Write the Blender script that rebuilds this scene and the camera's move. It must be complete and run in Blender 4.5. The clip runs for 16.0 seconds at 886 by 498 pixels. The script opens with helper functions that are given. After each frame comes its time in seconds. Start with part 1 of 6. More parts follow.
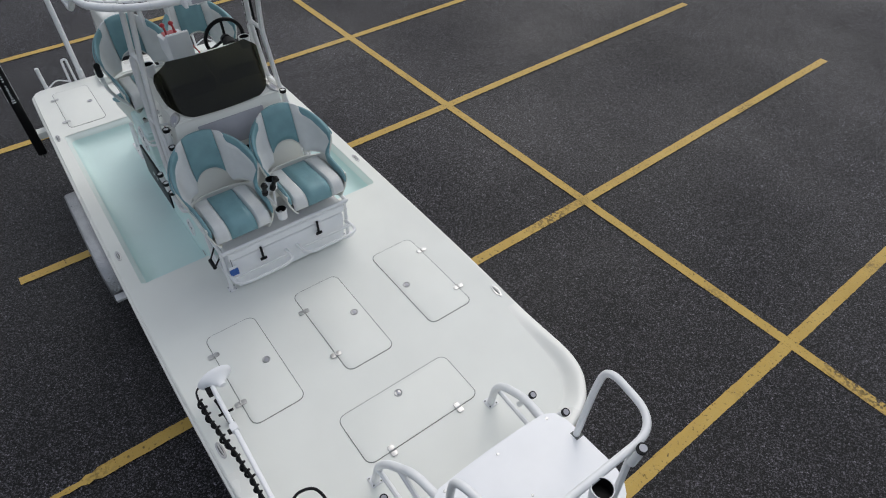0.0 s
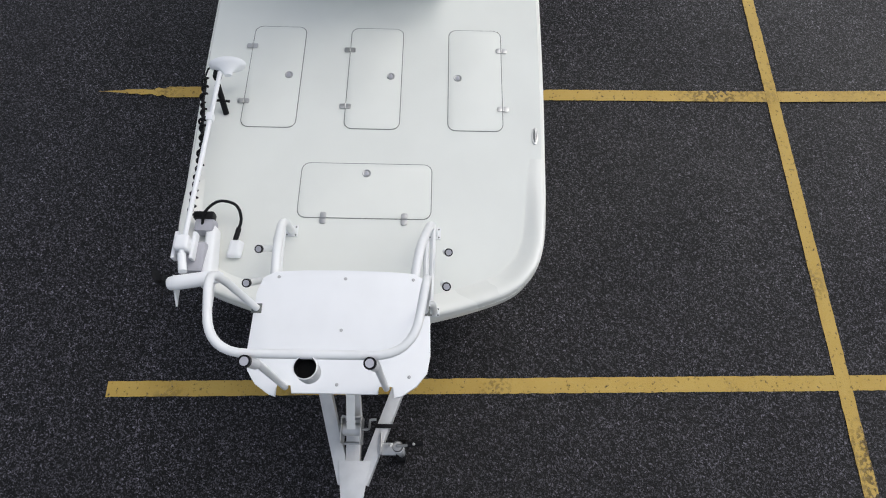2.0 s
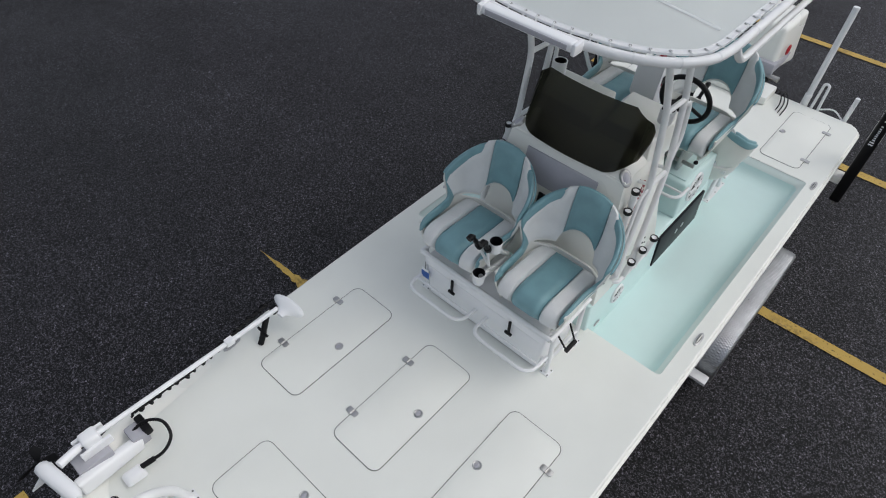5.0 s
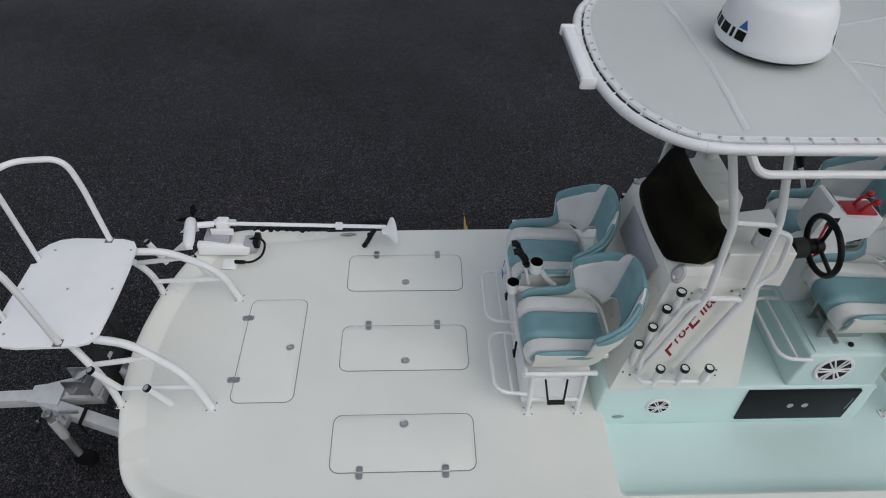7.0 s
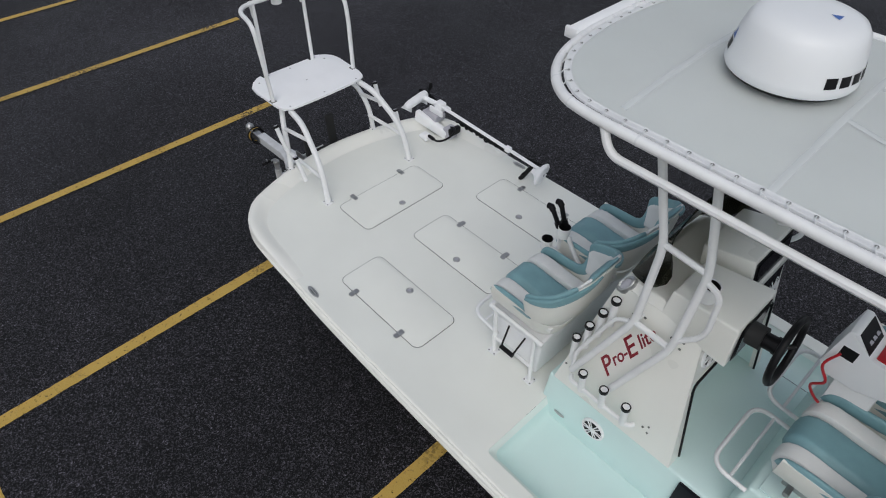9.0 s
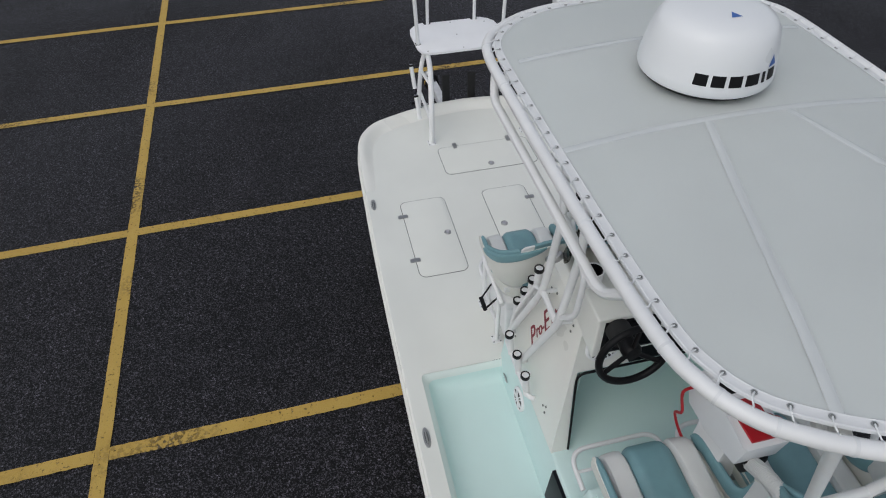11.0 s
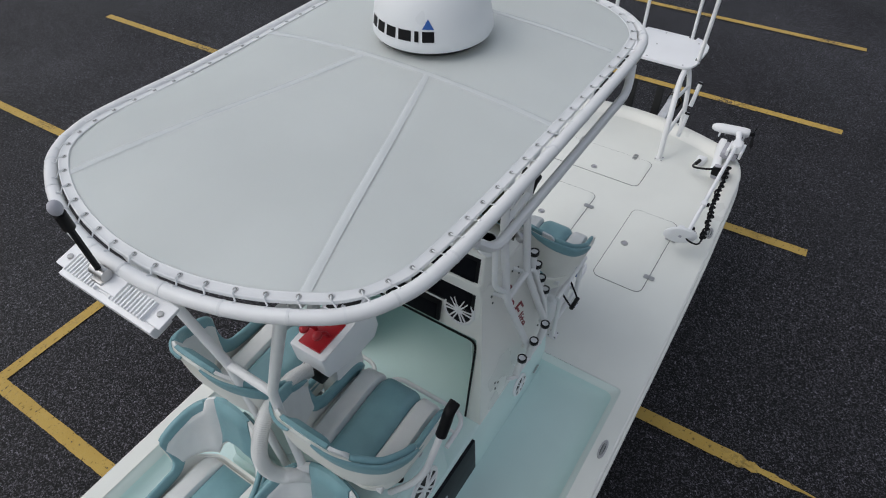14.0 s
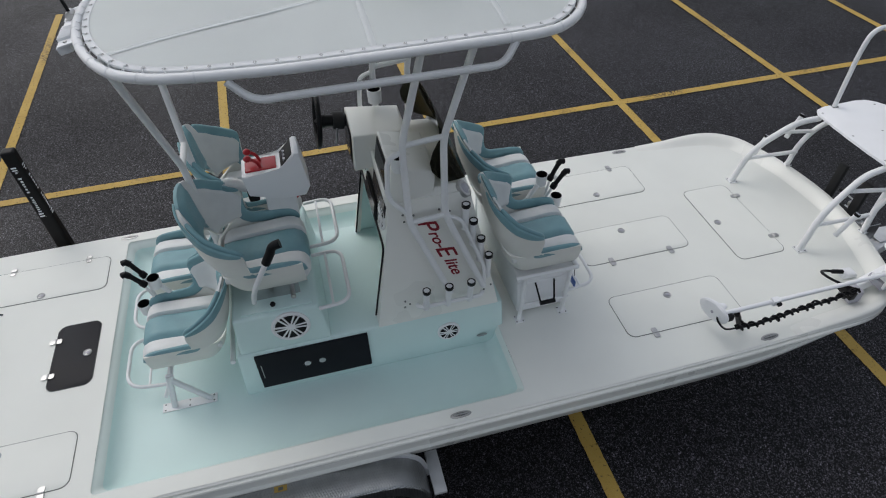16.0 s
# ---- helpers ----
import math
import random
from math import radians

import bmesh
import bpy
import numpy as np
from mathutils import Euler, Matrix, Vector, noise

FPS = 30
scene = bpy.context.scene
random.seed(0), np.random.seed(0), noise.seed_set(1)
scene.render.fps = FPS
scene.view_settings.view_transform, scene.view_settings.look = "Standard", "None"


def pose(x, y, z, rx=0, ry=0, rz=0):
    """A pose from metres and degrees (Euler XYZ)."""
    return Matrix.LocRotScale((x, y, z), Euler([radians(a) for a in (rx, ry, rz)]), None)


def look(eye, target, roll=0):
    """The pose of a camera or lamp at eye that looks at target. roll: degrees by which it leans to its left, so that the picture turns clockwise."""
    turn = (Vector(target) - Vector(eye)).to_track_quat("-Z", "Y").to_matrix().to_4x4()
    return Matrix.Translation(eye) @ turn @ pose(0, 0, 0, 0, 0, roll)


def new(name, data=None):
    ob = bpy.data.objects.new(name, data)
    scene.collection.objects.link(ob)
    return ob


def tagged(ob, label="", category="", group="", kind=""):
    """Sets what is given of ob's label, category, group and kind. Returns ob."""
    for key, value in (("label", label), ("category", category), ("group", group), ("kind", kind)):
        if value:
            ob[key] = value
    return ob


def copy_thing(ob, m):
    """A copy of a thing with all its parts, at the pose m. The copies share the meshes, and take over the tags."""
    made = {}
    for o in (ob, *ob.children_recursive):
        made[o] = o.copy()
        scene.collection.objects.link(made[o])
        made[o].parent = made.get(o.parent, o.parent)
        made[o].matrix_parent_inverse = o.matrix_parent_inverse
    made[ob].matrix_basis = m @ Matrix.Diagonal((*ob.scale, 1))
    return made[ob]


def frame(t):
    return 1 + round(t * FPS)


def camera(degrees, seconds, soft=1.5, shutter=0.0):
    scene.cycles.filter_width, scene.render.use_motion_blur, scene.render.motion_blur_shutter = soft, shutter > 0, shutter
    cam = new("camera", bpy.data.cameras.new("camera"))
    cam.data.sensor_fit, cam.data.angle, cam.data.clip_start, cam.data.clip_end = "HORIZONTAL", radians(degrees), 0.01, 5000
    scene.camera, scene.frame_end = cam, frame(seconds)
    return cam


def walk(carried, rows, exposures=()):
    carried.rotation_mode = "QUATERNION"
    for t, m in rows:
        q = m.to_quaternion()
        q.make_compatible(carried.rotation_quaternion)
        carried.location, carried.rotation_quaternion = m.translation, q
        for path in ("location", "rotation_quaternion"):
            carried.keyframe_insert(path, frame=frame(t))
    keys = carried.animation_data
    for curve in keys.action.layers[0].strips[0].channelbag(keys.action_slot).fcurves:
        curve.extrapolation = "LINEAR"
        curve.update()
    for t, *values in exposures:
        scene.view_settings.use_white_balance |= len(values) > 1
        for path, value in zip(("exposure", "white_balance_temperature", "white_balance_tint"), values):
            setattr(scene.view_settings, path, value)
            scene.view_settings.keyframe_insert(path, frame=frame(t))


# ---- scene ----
cam = camera(71.0, 16.0, soft=1.1)
PATH = [
    (0, (2.111, -1.155, 4.928), (0.967, -0.316, 3.519), -0.1),
    (0.5, (2.511, -0.667, 4.897), (1.422, -0.126, 3.309), 0.2),
    (1, (2.719, -0.276, 4.878), (1.761, 0.034, 3.15), 0.9),
    (1.5, (2.522, 0.099, 4.887), (1.747, 0.223, 3.048), 1.9),
    (2, (2.089, 0.493, 4.897), (1.332, 0.512, 3.046), 2.4),
    (2.5, (1.496, 0.904, 4.891), (0.723, 0.788, 3.05), 2.7),
    (3, (0.92, 1.204, 4.874), (0.17, 0.995, 3.032), 3.1),
    (3.2, (0.755, 1.236, 4.854), (-0.089, 0.949, 3.064), 1.9),
    (3.5, (0.693, 1.232, 4.83), (-0.452, 0.759, 3.26), 1.7),
    (4, (0.763, 1.257, 4.772), (-0.38, 0.622, 3.259), 1.9),
    (4.2, (0.753, 1.258, 4.791), (-0.35, 0.57, 3.271), 2.0),
    (6.3, (-0.374, 2.25, 4.776), (-1.026, 0.984, 3.372), 1.3),
    (6.5, (-0.517, 2.402, 4.776), (-1.018, 1.069, 3.372), 1.2),
    (7, (-0.953, 2.697, 4.783), (-1.021, 1.279, 3.375), 1.1),
    (7.5, (-1.486, 2.88, 4.768), (-1.164, 1.499, 3.358), 0.8),
    (8, (-2.073, 2.913, 4.733), (-1.423, 1.656, 3.32), 0.3),
    (8.5, (-2.683, 2.838, 4.71), (-1.804, 1.723, 3.302), 0.3),
    (9, (-3.302, 2.6, 4.704), (-2.265, 1.628, 3.298), 0.2),
    (9.5, (-3.857, 2.278, 4.682), (-2.716, 1.423, 3.28), 0.1),
    (9.7, (-3.976, 2.202, 4.685), (-2.785, 1.423, 3.279), -0.1),
    (11.8, (-4.713, 0.838, 4.636), (-3.278, 0.792, 3.242), -0.2),
    (12, (-4.747, 0.64, 4.63), (-3.311, 0.669, 3.237), -0.1),
    (12.5, (-4.821, 0.138, 4.639), (-3.405, 0.357, 3.243), -0.4),
    (13, (-4.827, -0.387, 4.623), (-3.453, 0.01, 3.225), -0.2),
    (13.5, (-4.787, -0.908, 4.624), (-3.485, -0.312, 3.228), -0.3),
    (14, (-4.683, -1.421, 4.626), (-3.489, -0.625, 3.233), -0.5),
    (14.5, (-4.476, -1.93, 4.622), (-3.448, -0.926, 3.232), -0.5),
    (15, (-4.164, -2.411, 4.616), (-3.333, -1.236, 3.227), -0.5),
    (15.5, (-3.756, -2.864, 4.605), (-3.147, -1.552, 3.224), -0.6),
    (16, (-3.226, -3.249, 4.607), (-2.868, -1.844, 3.229), -0.6),
]
walk(cam, [(t, look(eye, target, roll)) for t, eye, target, roll in PATH],
     exposures=[(0.0, -0.30), (1.0, -0.27), (1.5, -0.17), (2.0, -0.12), (3.5, -0.26), (4.2, -0.28), (6.3, -0.46), (7.2, -0.62), (8.5, -0.47), (9.7, -0.50), (12.0, -0.57), (13.5, -0.43),
                (14.5, -0.36), (16.0, -0.40)])

# ---- light ----
world = bpy.data.worlds.new("overcast_sky")
scene.world = world
world.use_nodes = True
wn, wl = world.node_tree.nodes, world.node_tree.links
sky = wn.new("ShaderNodeTexSky")
sky.sky_type = 'NISHITA'
sky.sun_disc = False
sky.sun_elevation, sky.sun_rotation = radians(54), radians(322)
sky.dust_density, sky.air_density = 2.5, 1.0
hsv = wn.new("ShaderNodeHueSaturation")
hsv.inputs["Saturation"].default_value = 0.42
wl.new(sky.outputs[0], hsv.inputs["Color"])
wl.new(hsv.outputs[0], wn["Background"].inputs["Color"])
wn["Background"].inputs["Strength"].default_value = 0.19
sun = new("sun", bpy.data.lights.new("sun", 'SUN'))
sun.data.energy, sun.data.angle, sun.data.color = 0.5, radians(60), (1.0, 0.99, 0.98)
sun.matrix_world = look((0, 0, 22.8), (10.2, -13.1, 0))



# ---- materials ----
def material(name, base, rough=0.5, metal=0.0, vary=0.06, scale=6.0, bump=0.0, bump_scale=300.0, second=None, coat=0.0, spec=0.5):
    """Principled surface with stain-size and grain-size variation of the base colour and fine relief."""
    m = bpy.data.materials.new(name)
    m.use_nodes = True
    n, l = m.node_tree.nodes, m.node_tree.links
    p = n["Principled BSDF"]
    geo = n.new("ShaderNodeNewGeometry")
    a, b = n.new("ShaderNodeTexNoise"), n.new("ShaderNodeTexNoise")
    for t, s, d in ((a, scale, 3.0), (b, bump_scale, 2.0)):
        t.inputs["Scale"].default_value, t.inputs["Detail"].default_value = s, d
        l.new(geo.outputs["Position"], t.inputs["Vector"])
    mix = n.new("ShaderNodeMix")
    mix.data_type = 'RGBA'
    dark = second or tuple(c * (1 - 2.2 * vary) for c in base)
    mix.inputs[6].default_value = (*dark, 1)
    mix.inputs[7].default_value = (*base, 1)
    ramp = n.new("ShaderNodeMapRange")
    ramp.inputs[1].default_value, ramp.inputs[2].default_value = 0.30, 0.62
    l.new(a.outputs[0], ramp.inputs[0])
    l.new(ramp.outputs[0], mix.inputs[0])
    l.new(mix.outputs[2], p.inputs["Base Color"])
    rr = n.new("ShaderNodeMapRange")
    rr.inputs[3].default_value, rr.inputs[4].default_value = max(0.03, rough - 0.07), min(1.0, rough + 0.09)
    l.new(a.outputs[0], rr.inputs[0])
    l.new(rr.outputs[0], p.inputs["Roughness"])
    p.inputs["Metallic"].default_value = metal
    p.inputs["Coat Weight"].default_value = coat
    p.inputs["Specular IOR Level"].default_value = spec
    if bump:
        bp = n.new("ShaderNodeBump")
        bp.inputs["Strength"].default_value, bp.inputs["Distance"].default_value = bump, 0.002
        l.new(b.outputs[0], bp.inputs["Height"])
        l.new(bp.outputs[0], p.inputs["Normal"])
    return m


GEL = material("gelcoat_white", (0.818, 0.822, 0.772), 0.28, vary=0.02, scale=2.0, coat=0.2)
DECK = material("nonskid_white", (0.774, 0.79, 0.742), 0.55, vary=0.025, scale=1.6, bump=0.25, bump_scale=420)
MINT = material("nonskid_mint", (0.63, 0.80, 0.775), 0.5, vary=0.025, scale=1.8, bump=0.25, bump_scale=420)
POWDER = material("white_powder_coat", (0.80, 0.81, 0.81), 0.35, vary=0.03, scale=9)
STARBOARD = material("white_plastic_sheet", (0.85, 0.86, 0.87), 0.35, vary=0.015, scale=5)
VINYL_W = material("white_vinyl", (0.74, 0.75, 0.74), 0.42, vary=0.04, scale=8, bump=0.35, bump_scale=500)
VINYL_T = material("teal_vinyl", (0.19, 0.355, 0.39), 0.42, vary=0.06, scale=9, bump=0.4, bump_scale=500)
SHELL = material("cream_gelcoat_shell", (0.76, 0.76, 0.71), 0.38, vary=0.03, scale=5)
BLACK = material("black_plastic", (0.007, 0.007, 0.008), 0.42, vary=0.1, scale=20, spec=0.18)
BLACKHATCH = material("black_acrylic_sheet", (0.009, 0.010, 0.014), 0.42, vary=0.1, scale=6, spec=0.15)
SCREEN = material("dark_screen_glass", (0.006, 0.006, 0.008), 0.14, vary=0.05, scale=6, spec=0.10)
RUBBER = material("tyre_rubber", (0.02, 0.02, 0.02), 0.8, vary=0.12, scale=15, bump=0.4, bump_scale=90)
STEEL = material("stainless_steel", (0.50, 0.50, 0.495), 0.36, metal=1.0, vary=0.05, scale=30)
ALU = material("mill_aluminium", (0.62, 0.63, 0.64), 0.42, metal=0.85, vary=0.07, scale=7, bump=0.2, bump_scale=150)
GALV = material("galvanised_white_beam", (0.66, 0.67, 0.68), 0.5, metal=0.25, vary=0.06, scale=9)
GREY = material("grey_vinyl_panel", (0.42, 0.42, 0.46), 0.6, vary=0.04, scale=9)
RED = material("red_plastic", (0.42, 0.012, 0.02), 0.3, vary=0.05, scale=9)
REDINK = material("red_decal", (0.24, 0.010, 0.022), 0.4, vary=0.05, scale=9)
BLUEINK = material("blue_decal", (0.03, 0.12, 0.42), 0.4, vary=0.05, scale=9)
GASKET = material("grey_joint", (0.17, 0.18, 0.17), 0.8, vary=0.15, scale=30)
CANVAS = material("white_canvas", (0.79, 0.83, 0.825), 0.40, vary=0.025, scale=2.5, bump=0.35, bump_scale=700)
CANVAS_SEAM = material("white_canvas_seam", (0.74, 0.755, 0.76), 0.6, vary=0.03, scale=8, bump=0.3, bump_scale=600)


def let_light_through(m, colour, share):
    """Thin cloth: a share of the light passes through, scattered."""
    n, l = m.node_tree.nodes, m.node_tree.links
    tl, mx = n.new("ShaderNodeBsdfTranslucent"), n.new("ShaderNodeMixShader")
    tl.inputs["Color"].default_value = (*colour, 1)
    mx.inputs[0].default_value = share
    l.new(n["Principled BSDF"].outputs[0], mx.inputs[1])
    l.new(tl.outputs[0], mx.inputs[2])
    l.new(mx.outputs[0], n["Material Output"].inputs["Surface"])


let_light_through(CANVAS, (0.88, 0.89, 0.84), 0.36)
# Same cloth: the lighter streak light makes over the tubes is in this colour.
CANVAS_RIDGE = material("canvas_lit_ridge", (0.605, 0.637, 0.634), 0.55, vary=0.03, scale=4, bump=0.35, bump_scale=700)
RADOME = material("white_radome", (0.80, 0.82, 0.83), 0.3, vary=0.01, scale=4)


def tint_glass():
    m = bpy.data.materials.new("smoked_acrylic")
    m.use_nodes = True
    n, l = m.node_tree.nodes, m.node_tree.links
    p, out = n["Principled BSDF"], n["Material Output"]
    p.inputs["Base Color"].default_value = (0.008, 0.008, 0.006, 1)
    p.inputs["Roughness"].default_value = 0.10
    tr = n.new("ShaderNodeBsdfTransparent")
    tr.inputs["Color"].default_value = (0.30, 0.30, 0.22, 1)
    mx = n.new("ShaderNodeMixShader")
    mx.inputs[0].default_value = 0.45
    l.new(tr.outputs[0], mx.inputs[1])
    l.new(p.outputs[0], mx.inputs[2])
    l.new(mx.outputs[0], out.inputs["Surface"])
    return m


SMOKE = tint_glass()


def asphalt_nodes(m):
    """Dark asphalt: aggregate speckle, broad worn and damp patches. Returns nodes, links, the colour socket."""
    n, l = m.node_tree.nodes, m.node_tree.links
    p = n["Principled BSDF"]
    geo = n.new("ShaderNodeNewGeometry")

    def noise(scale, detail=3.0, stretch=None):
        t = n.new("ShaderNodeTexNoise")
        t.inputs["Scale"].default_value, t.inputs["Detail"].default_value = scale, detail
        src = geo.outputs["Position"]
        if stretch:
            mp = n.new("ShaderNodeMapping")
            mp.inputs["Scale"].default_value = stretch
            l.new(src, mp.inputs["Vector"])
            src = mp.outputs[0]
        l.new(src, t.inputs["Vector"])
        return t.outputs[0]

    def span(src, a, b, c, d):
        r = n.new("ShaderNodeMapRange")
        for i, v in enumerate((a, b, c, d)):
            r.inputs[i + 1].default_value = v
        l.new(src, r.inputs[0])
        return r.outputs[0]

    def mult(a, b):
        q = n.new("ShaderNodeMath")
        q.operation = 'MULTIPLY'
        l.new(a, q.inputs[0])
        l.new(b, q.inputs[1])
        return q.outputs[0]

    vor = n.new("ShaderNodeTexVoronoi")
    vor.inputs["Scale"].default_value = 118
    l.new(geo.outputs["Position"], vor.inputs["Vector"])
    bw = n.new("ShaderNodeRGBToBW")
    l.new(vor.outputs["Color"], bw.inputs[0])
    speck = span(bw.outputs[0], 0.58, 0.92, 0.20, 7.6)
    coarse = n.new("ShaderNodeTexVoronoi")
    coarse.inputs["Scale"].default_value = 58
    l.new(geo.outputs["Position"], coarse.inputs["Vector"])
    bc = n.new("ShaderNodeRGBToBW")
    l.new(coarse.outputs["Color"], bc.inputs[0])
    speck = mult(speck, span(bc.outputs[0], 0.66, 0.95, 0.80, 2.6))
    broad = span(noise(0.22, 4), 0.32, 0.68, 0.66, 1.38)
    mid = span(noise(2.2, 5), 0.3, 0.7, 0.82, 1.15)
    streak = span(noise(0.5, 4, (0.25, 2.2, 1)), 0.3, 0.7, 0.86, 1.12)
    value = mult(mult(speck, broad), mult(mid, streak))
    col = n.new("ShaderNodeMix")
    col.data_type, col.blend_type = 'RGBA', 'MULTIPLY'
    col.inputs[0].default_value = 1.0
    col.inputs[6].default_value = (0.0114, 0.0107, 0.0131, 1)
    l.new(value, col.inputs[7])
    l.new(span(noise(0.35, 4), 0.32, 0.68, 0.50, 0.70), p.inputs["Roughness"])
    l.new(mult(span(bw.outputs[0], 0.30, 0.85, 0.21, 0.45), span(bc.outputs[0], 0.3, 0.9, 0.85, 1.18)), p.inputs["Specular IOR Level"])
    bp = n.new("ShaderNodeBump")
    bp.inputs["Strength"].default_value, bp.inputs["Distance"].default_value = 0.5, 0.004
    l.new(vor.outputs["Distance"], bp.inputs["Height"])
    l.new(bp.outputs[0], p.inputs["Normal"])
    return n, l, col.outputs[2], noise, span


ASPHALT = bpy.data.materials.new("asphalt")
ASPHALT.use_nodes = True
_n, _l, _c, _, _ = asphalt_nodes(ASPHALT)
_l.new(_c, _n["Principled BSDF"].inputs["Base Color"])

PAINT = bpy.data.materials.new("worn_yellow_road_paint")
PAINT.use_nodes = True
_n, _l, _c, _noise, _span = asphalt_nodes(PAINT)
_yel = _n.new("ShaderNodeMix")
_yel.data_type = 'RGBA'
_yel.inputs[6].default_value = (0.43, 0.275, 0.056, 1)
_yel.inputs[7].default_value = (0.57, 0.395, 0.105, 1)
_l.new(_noise(3.0, 5), _yel.inputs[0])
_wear = _n.new("ShaderNodeMix")
_wear.data_type = 'RGBA'
_spot = _n.new("ShaderNodeMath")
_spot.operation = 'MULTIPLY'
_l.new(_span(_noise(30, 6), 0.46, 0.56, 0.0, 1.0), _spot.inputs[0])
_l.new(_span(_noise(0.8, 3), 0.55, 0.66, 0.0, 0.9), _spot.inputs[1])
_most = _n.new("ShaderNodeMath")
_most.operation = 'MAXIMUM'
_l.new(_span(_noise(38, 6), 0.60, 0.72, 0.0, 0.85), _most.inputs[0])
_l.new(_spot.outputs[0], _most.inputs[1])
_l.new(_most.outputs[0], _wear.inputs[0])
_l.new(_yel.outputs[2], _wear.inputs[6])
_l.new(_c, _wear.inputs[7])
_l.new(_wear.outputs[2], _n["Principled BSDF"].inputs["Base Color"])


def diamond_plate():
    m = material("diamond_plate_aluminium", (0.42, 0.43, 0.44), 0.30, metal=1.0, vary=0.08, scale=9)
    n, l = m.node_tree.nodes, m.node_tree.links
    geo = n.new("ShaderNodeNewGeometry")
    waves = []
    for ang in (45, -45):
        mp = n.new("ShaderNodeMapping")
        mp.inputs["Rotation"].default_value = (0, 0, radians(ang))
        mp.inputs["Scale"].default_value = (82, 34, 60)
        v = n.new("ShaderNodeTexVoronoi")
        v.inputs["Scale"].default_value = 1.0
        v.inputs["Randomness"].default_value = 0.0
        l.new(geo.outputs["Position"], mp.inputs["Vector"])
        l.new(mp.outputs[0], v.inputs["Vector"])
        waves.append(v.outputs["Distance"])
    mn = n.new("ShaderNodeMath")
    mn.operation = 'MINIMUM'
    l.new(waves[0], mn.inputs[0])
    l.new(waves[1], mn.inputs[1])
    bp = n.new("ShaderNodeBump")
    bp.invert = True
    bp.inputs["Strength"].default_value, bp.inputs["Distance"].default_value = 1.0, 0.006
    l.new(mn.outputs[0], bp.inputs["Height"])
    l.new(bp.outputs[0], n["Principled BSDF"].inputs["Normal"])
    return m


TREAD = diamond_plate()


# ---- mesh helpers ----
WORLD = {}


# The boat sits on its trailer with the bow slightly up.
PITCH = 0.013
BOAT = Matrix.Translation((-0.82, 0, 1.12)) @ Matrix.Rotation(-PITCH, 4, 'Y') @ Matrix.Translation((0.82, 0, -1.13))


def thing(name, at, label, category, group="", kind="", shift=(0, 0, 0), base=BOAT):
    """An Empty at the foot of a thing, in the boat's own frame; shift moves the whole thing."""
    ob = new(name)
    ob.empty_display_size = 0.1
    ob.matrix_basis = base @ Matrix.Translation(Vector(at) + Vector(shift))
    WORLD[ob] = Matrix.Translation(at)
    return tagged(ob, label, category, group, kind)


def part(name, bm, mat, parent=None, label="", angle=40):
    """One mesh object, from a bmesh in world coordinates, under a thing or a part."""
    me = bpy.data.meshes.new(name)
    bmesh.ops.recalc_face_normals(bm, faces=bm.faces)
    bm.to_mesh(me)
    bm.free()
    me.materials.append(mat)
    me.shade_smooth()
    me.set_sharp_from_angle(angle=radians(angle))
    ob = new(name, me)
    if parent is not None:
        me.transform(WORLD[parent].inverted())
        ob.parent = parent
        WORLD[ob] = WORLD[parent]
    else:
        WORLD[ob] = Matrix.Identity(4)
    return tagged(ob, label)


def solo(name, bm, mat, label, category, group="", kind="", angle=40):
    return tagged(part(name, bm, mat, None, angle=angle), label, category, group, kind)


def bevelled(bm, w, seg=2):
    if w:
        bmesh.ops.bevel(bm, geom=list(bm.edges), offset=w, segments=seg, affect='EDGES', profile=0.6, clamp_overlap=True)
    return bm


def add(bm, verts, faces):
    vs = [bm.verts.new(v) for v in verts]
    for f in faces:
        try:
            bm.faces.new([vs[i] for i in f])
        except ValueError:
            pass
    return vs


def hexa(p, bm=None):
    """Block from 8 corners: four below, four above."""
    bm = bm or bmesh.new()
    add(bm, p, [(3, 2, 1, 0), (4, 5, 6, 7), (0, 1, 5, 4), (1, 2, 6, 5), (2, 3, 7, 6), (3, 0, 4, 7)])
    return bm


def box(x0, x1, y0, y1, z0, z1, bevel=0.0, m=None, seg=2):
    bm = hexa([(x0, y0, z0), (x1, y0, z0), (x1, y1, z0), (x0, y1, z0), (x0, y0, z1), (x1, y0, z1), (x1, y1, z1), (x0, y1, z1)])
    bevelled(bm, bevel, seg)
    if m is not None:
        bm.transform(m)
    return bm


def panel(a, b, c, d, thick, bevel=0.0):
    """Flat sheet a-b-c-d, thickened against its normal."""
    q = [Vector(v) for v in (a, b, c, d)]
    n = (q[1] - q[0]).cross(q[3] - q[0]).normalized() * thick
    return bevelled(hexa([v - n for v in q] + q), bevel)


def merge(*bms):
    out = bmesh.new()
    for b in bms:
        me = bpy.data.meshes.new("tmp")
        b.to_mesh(me)
        out.from_mesh(me)
        bpy.data.meshes.remove(me)
        b.free()
    return out


def fillet(pts, r, n=5):
    """Round the inner corners of a polyline."""
    pts = [Vector(p) for p in pts]
    out = [pts[0]]
    for a, b, c in zip(pts, pts[1:], pts[2:]):
        d = min(r, (a - b).length * 0.49, (c - b).length * 0.49)
        p, q = b + (a - b).normalized() * d, b + (c - b).normalized() * d
        for i in range(n + 1):
            t = i / n
            out.append(p * (1 - t) ** 2 + b * 2 * t * (1 - t) + q * t * t)
    return out + [pts[-1]]


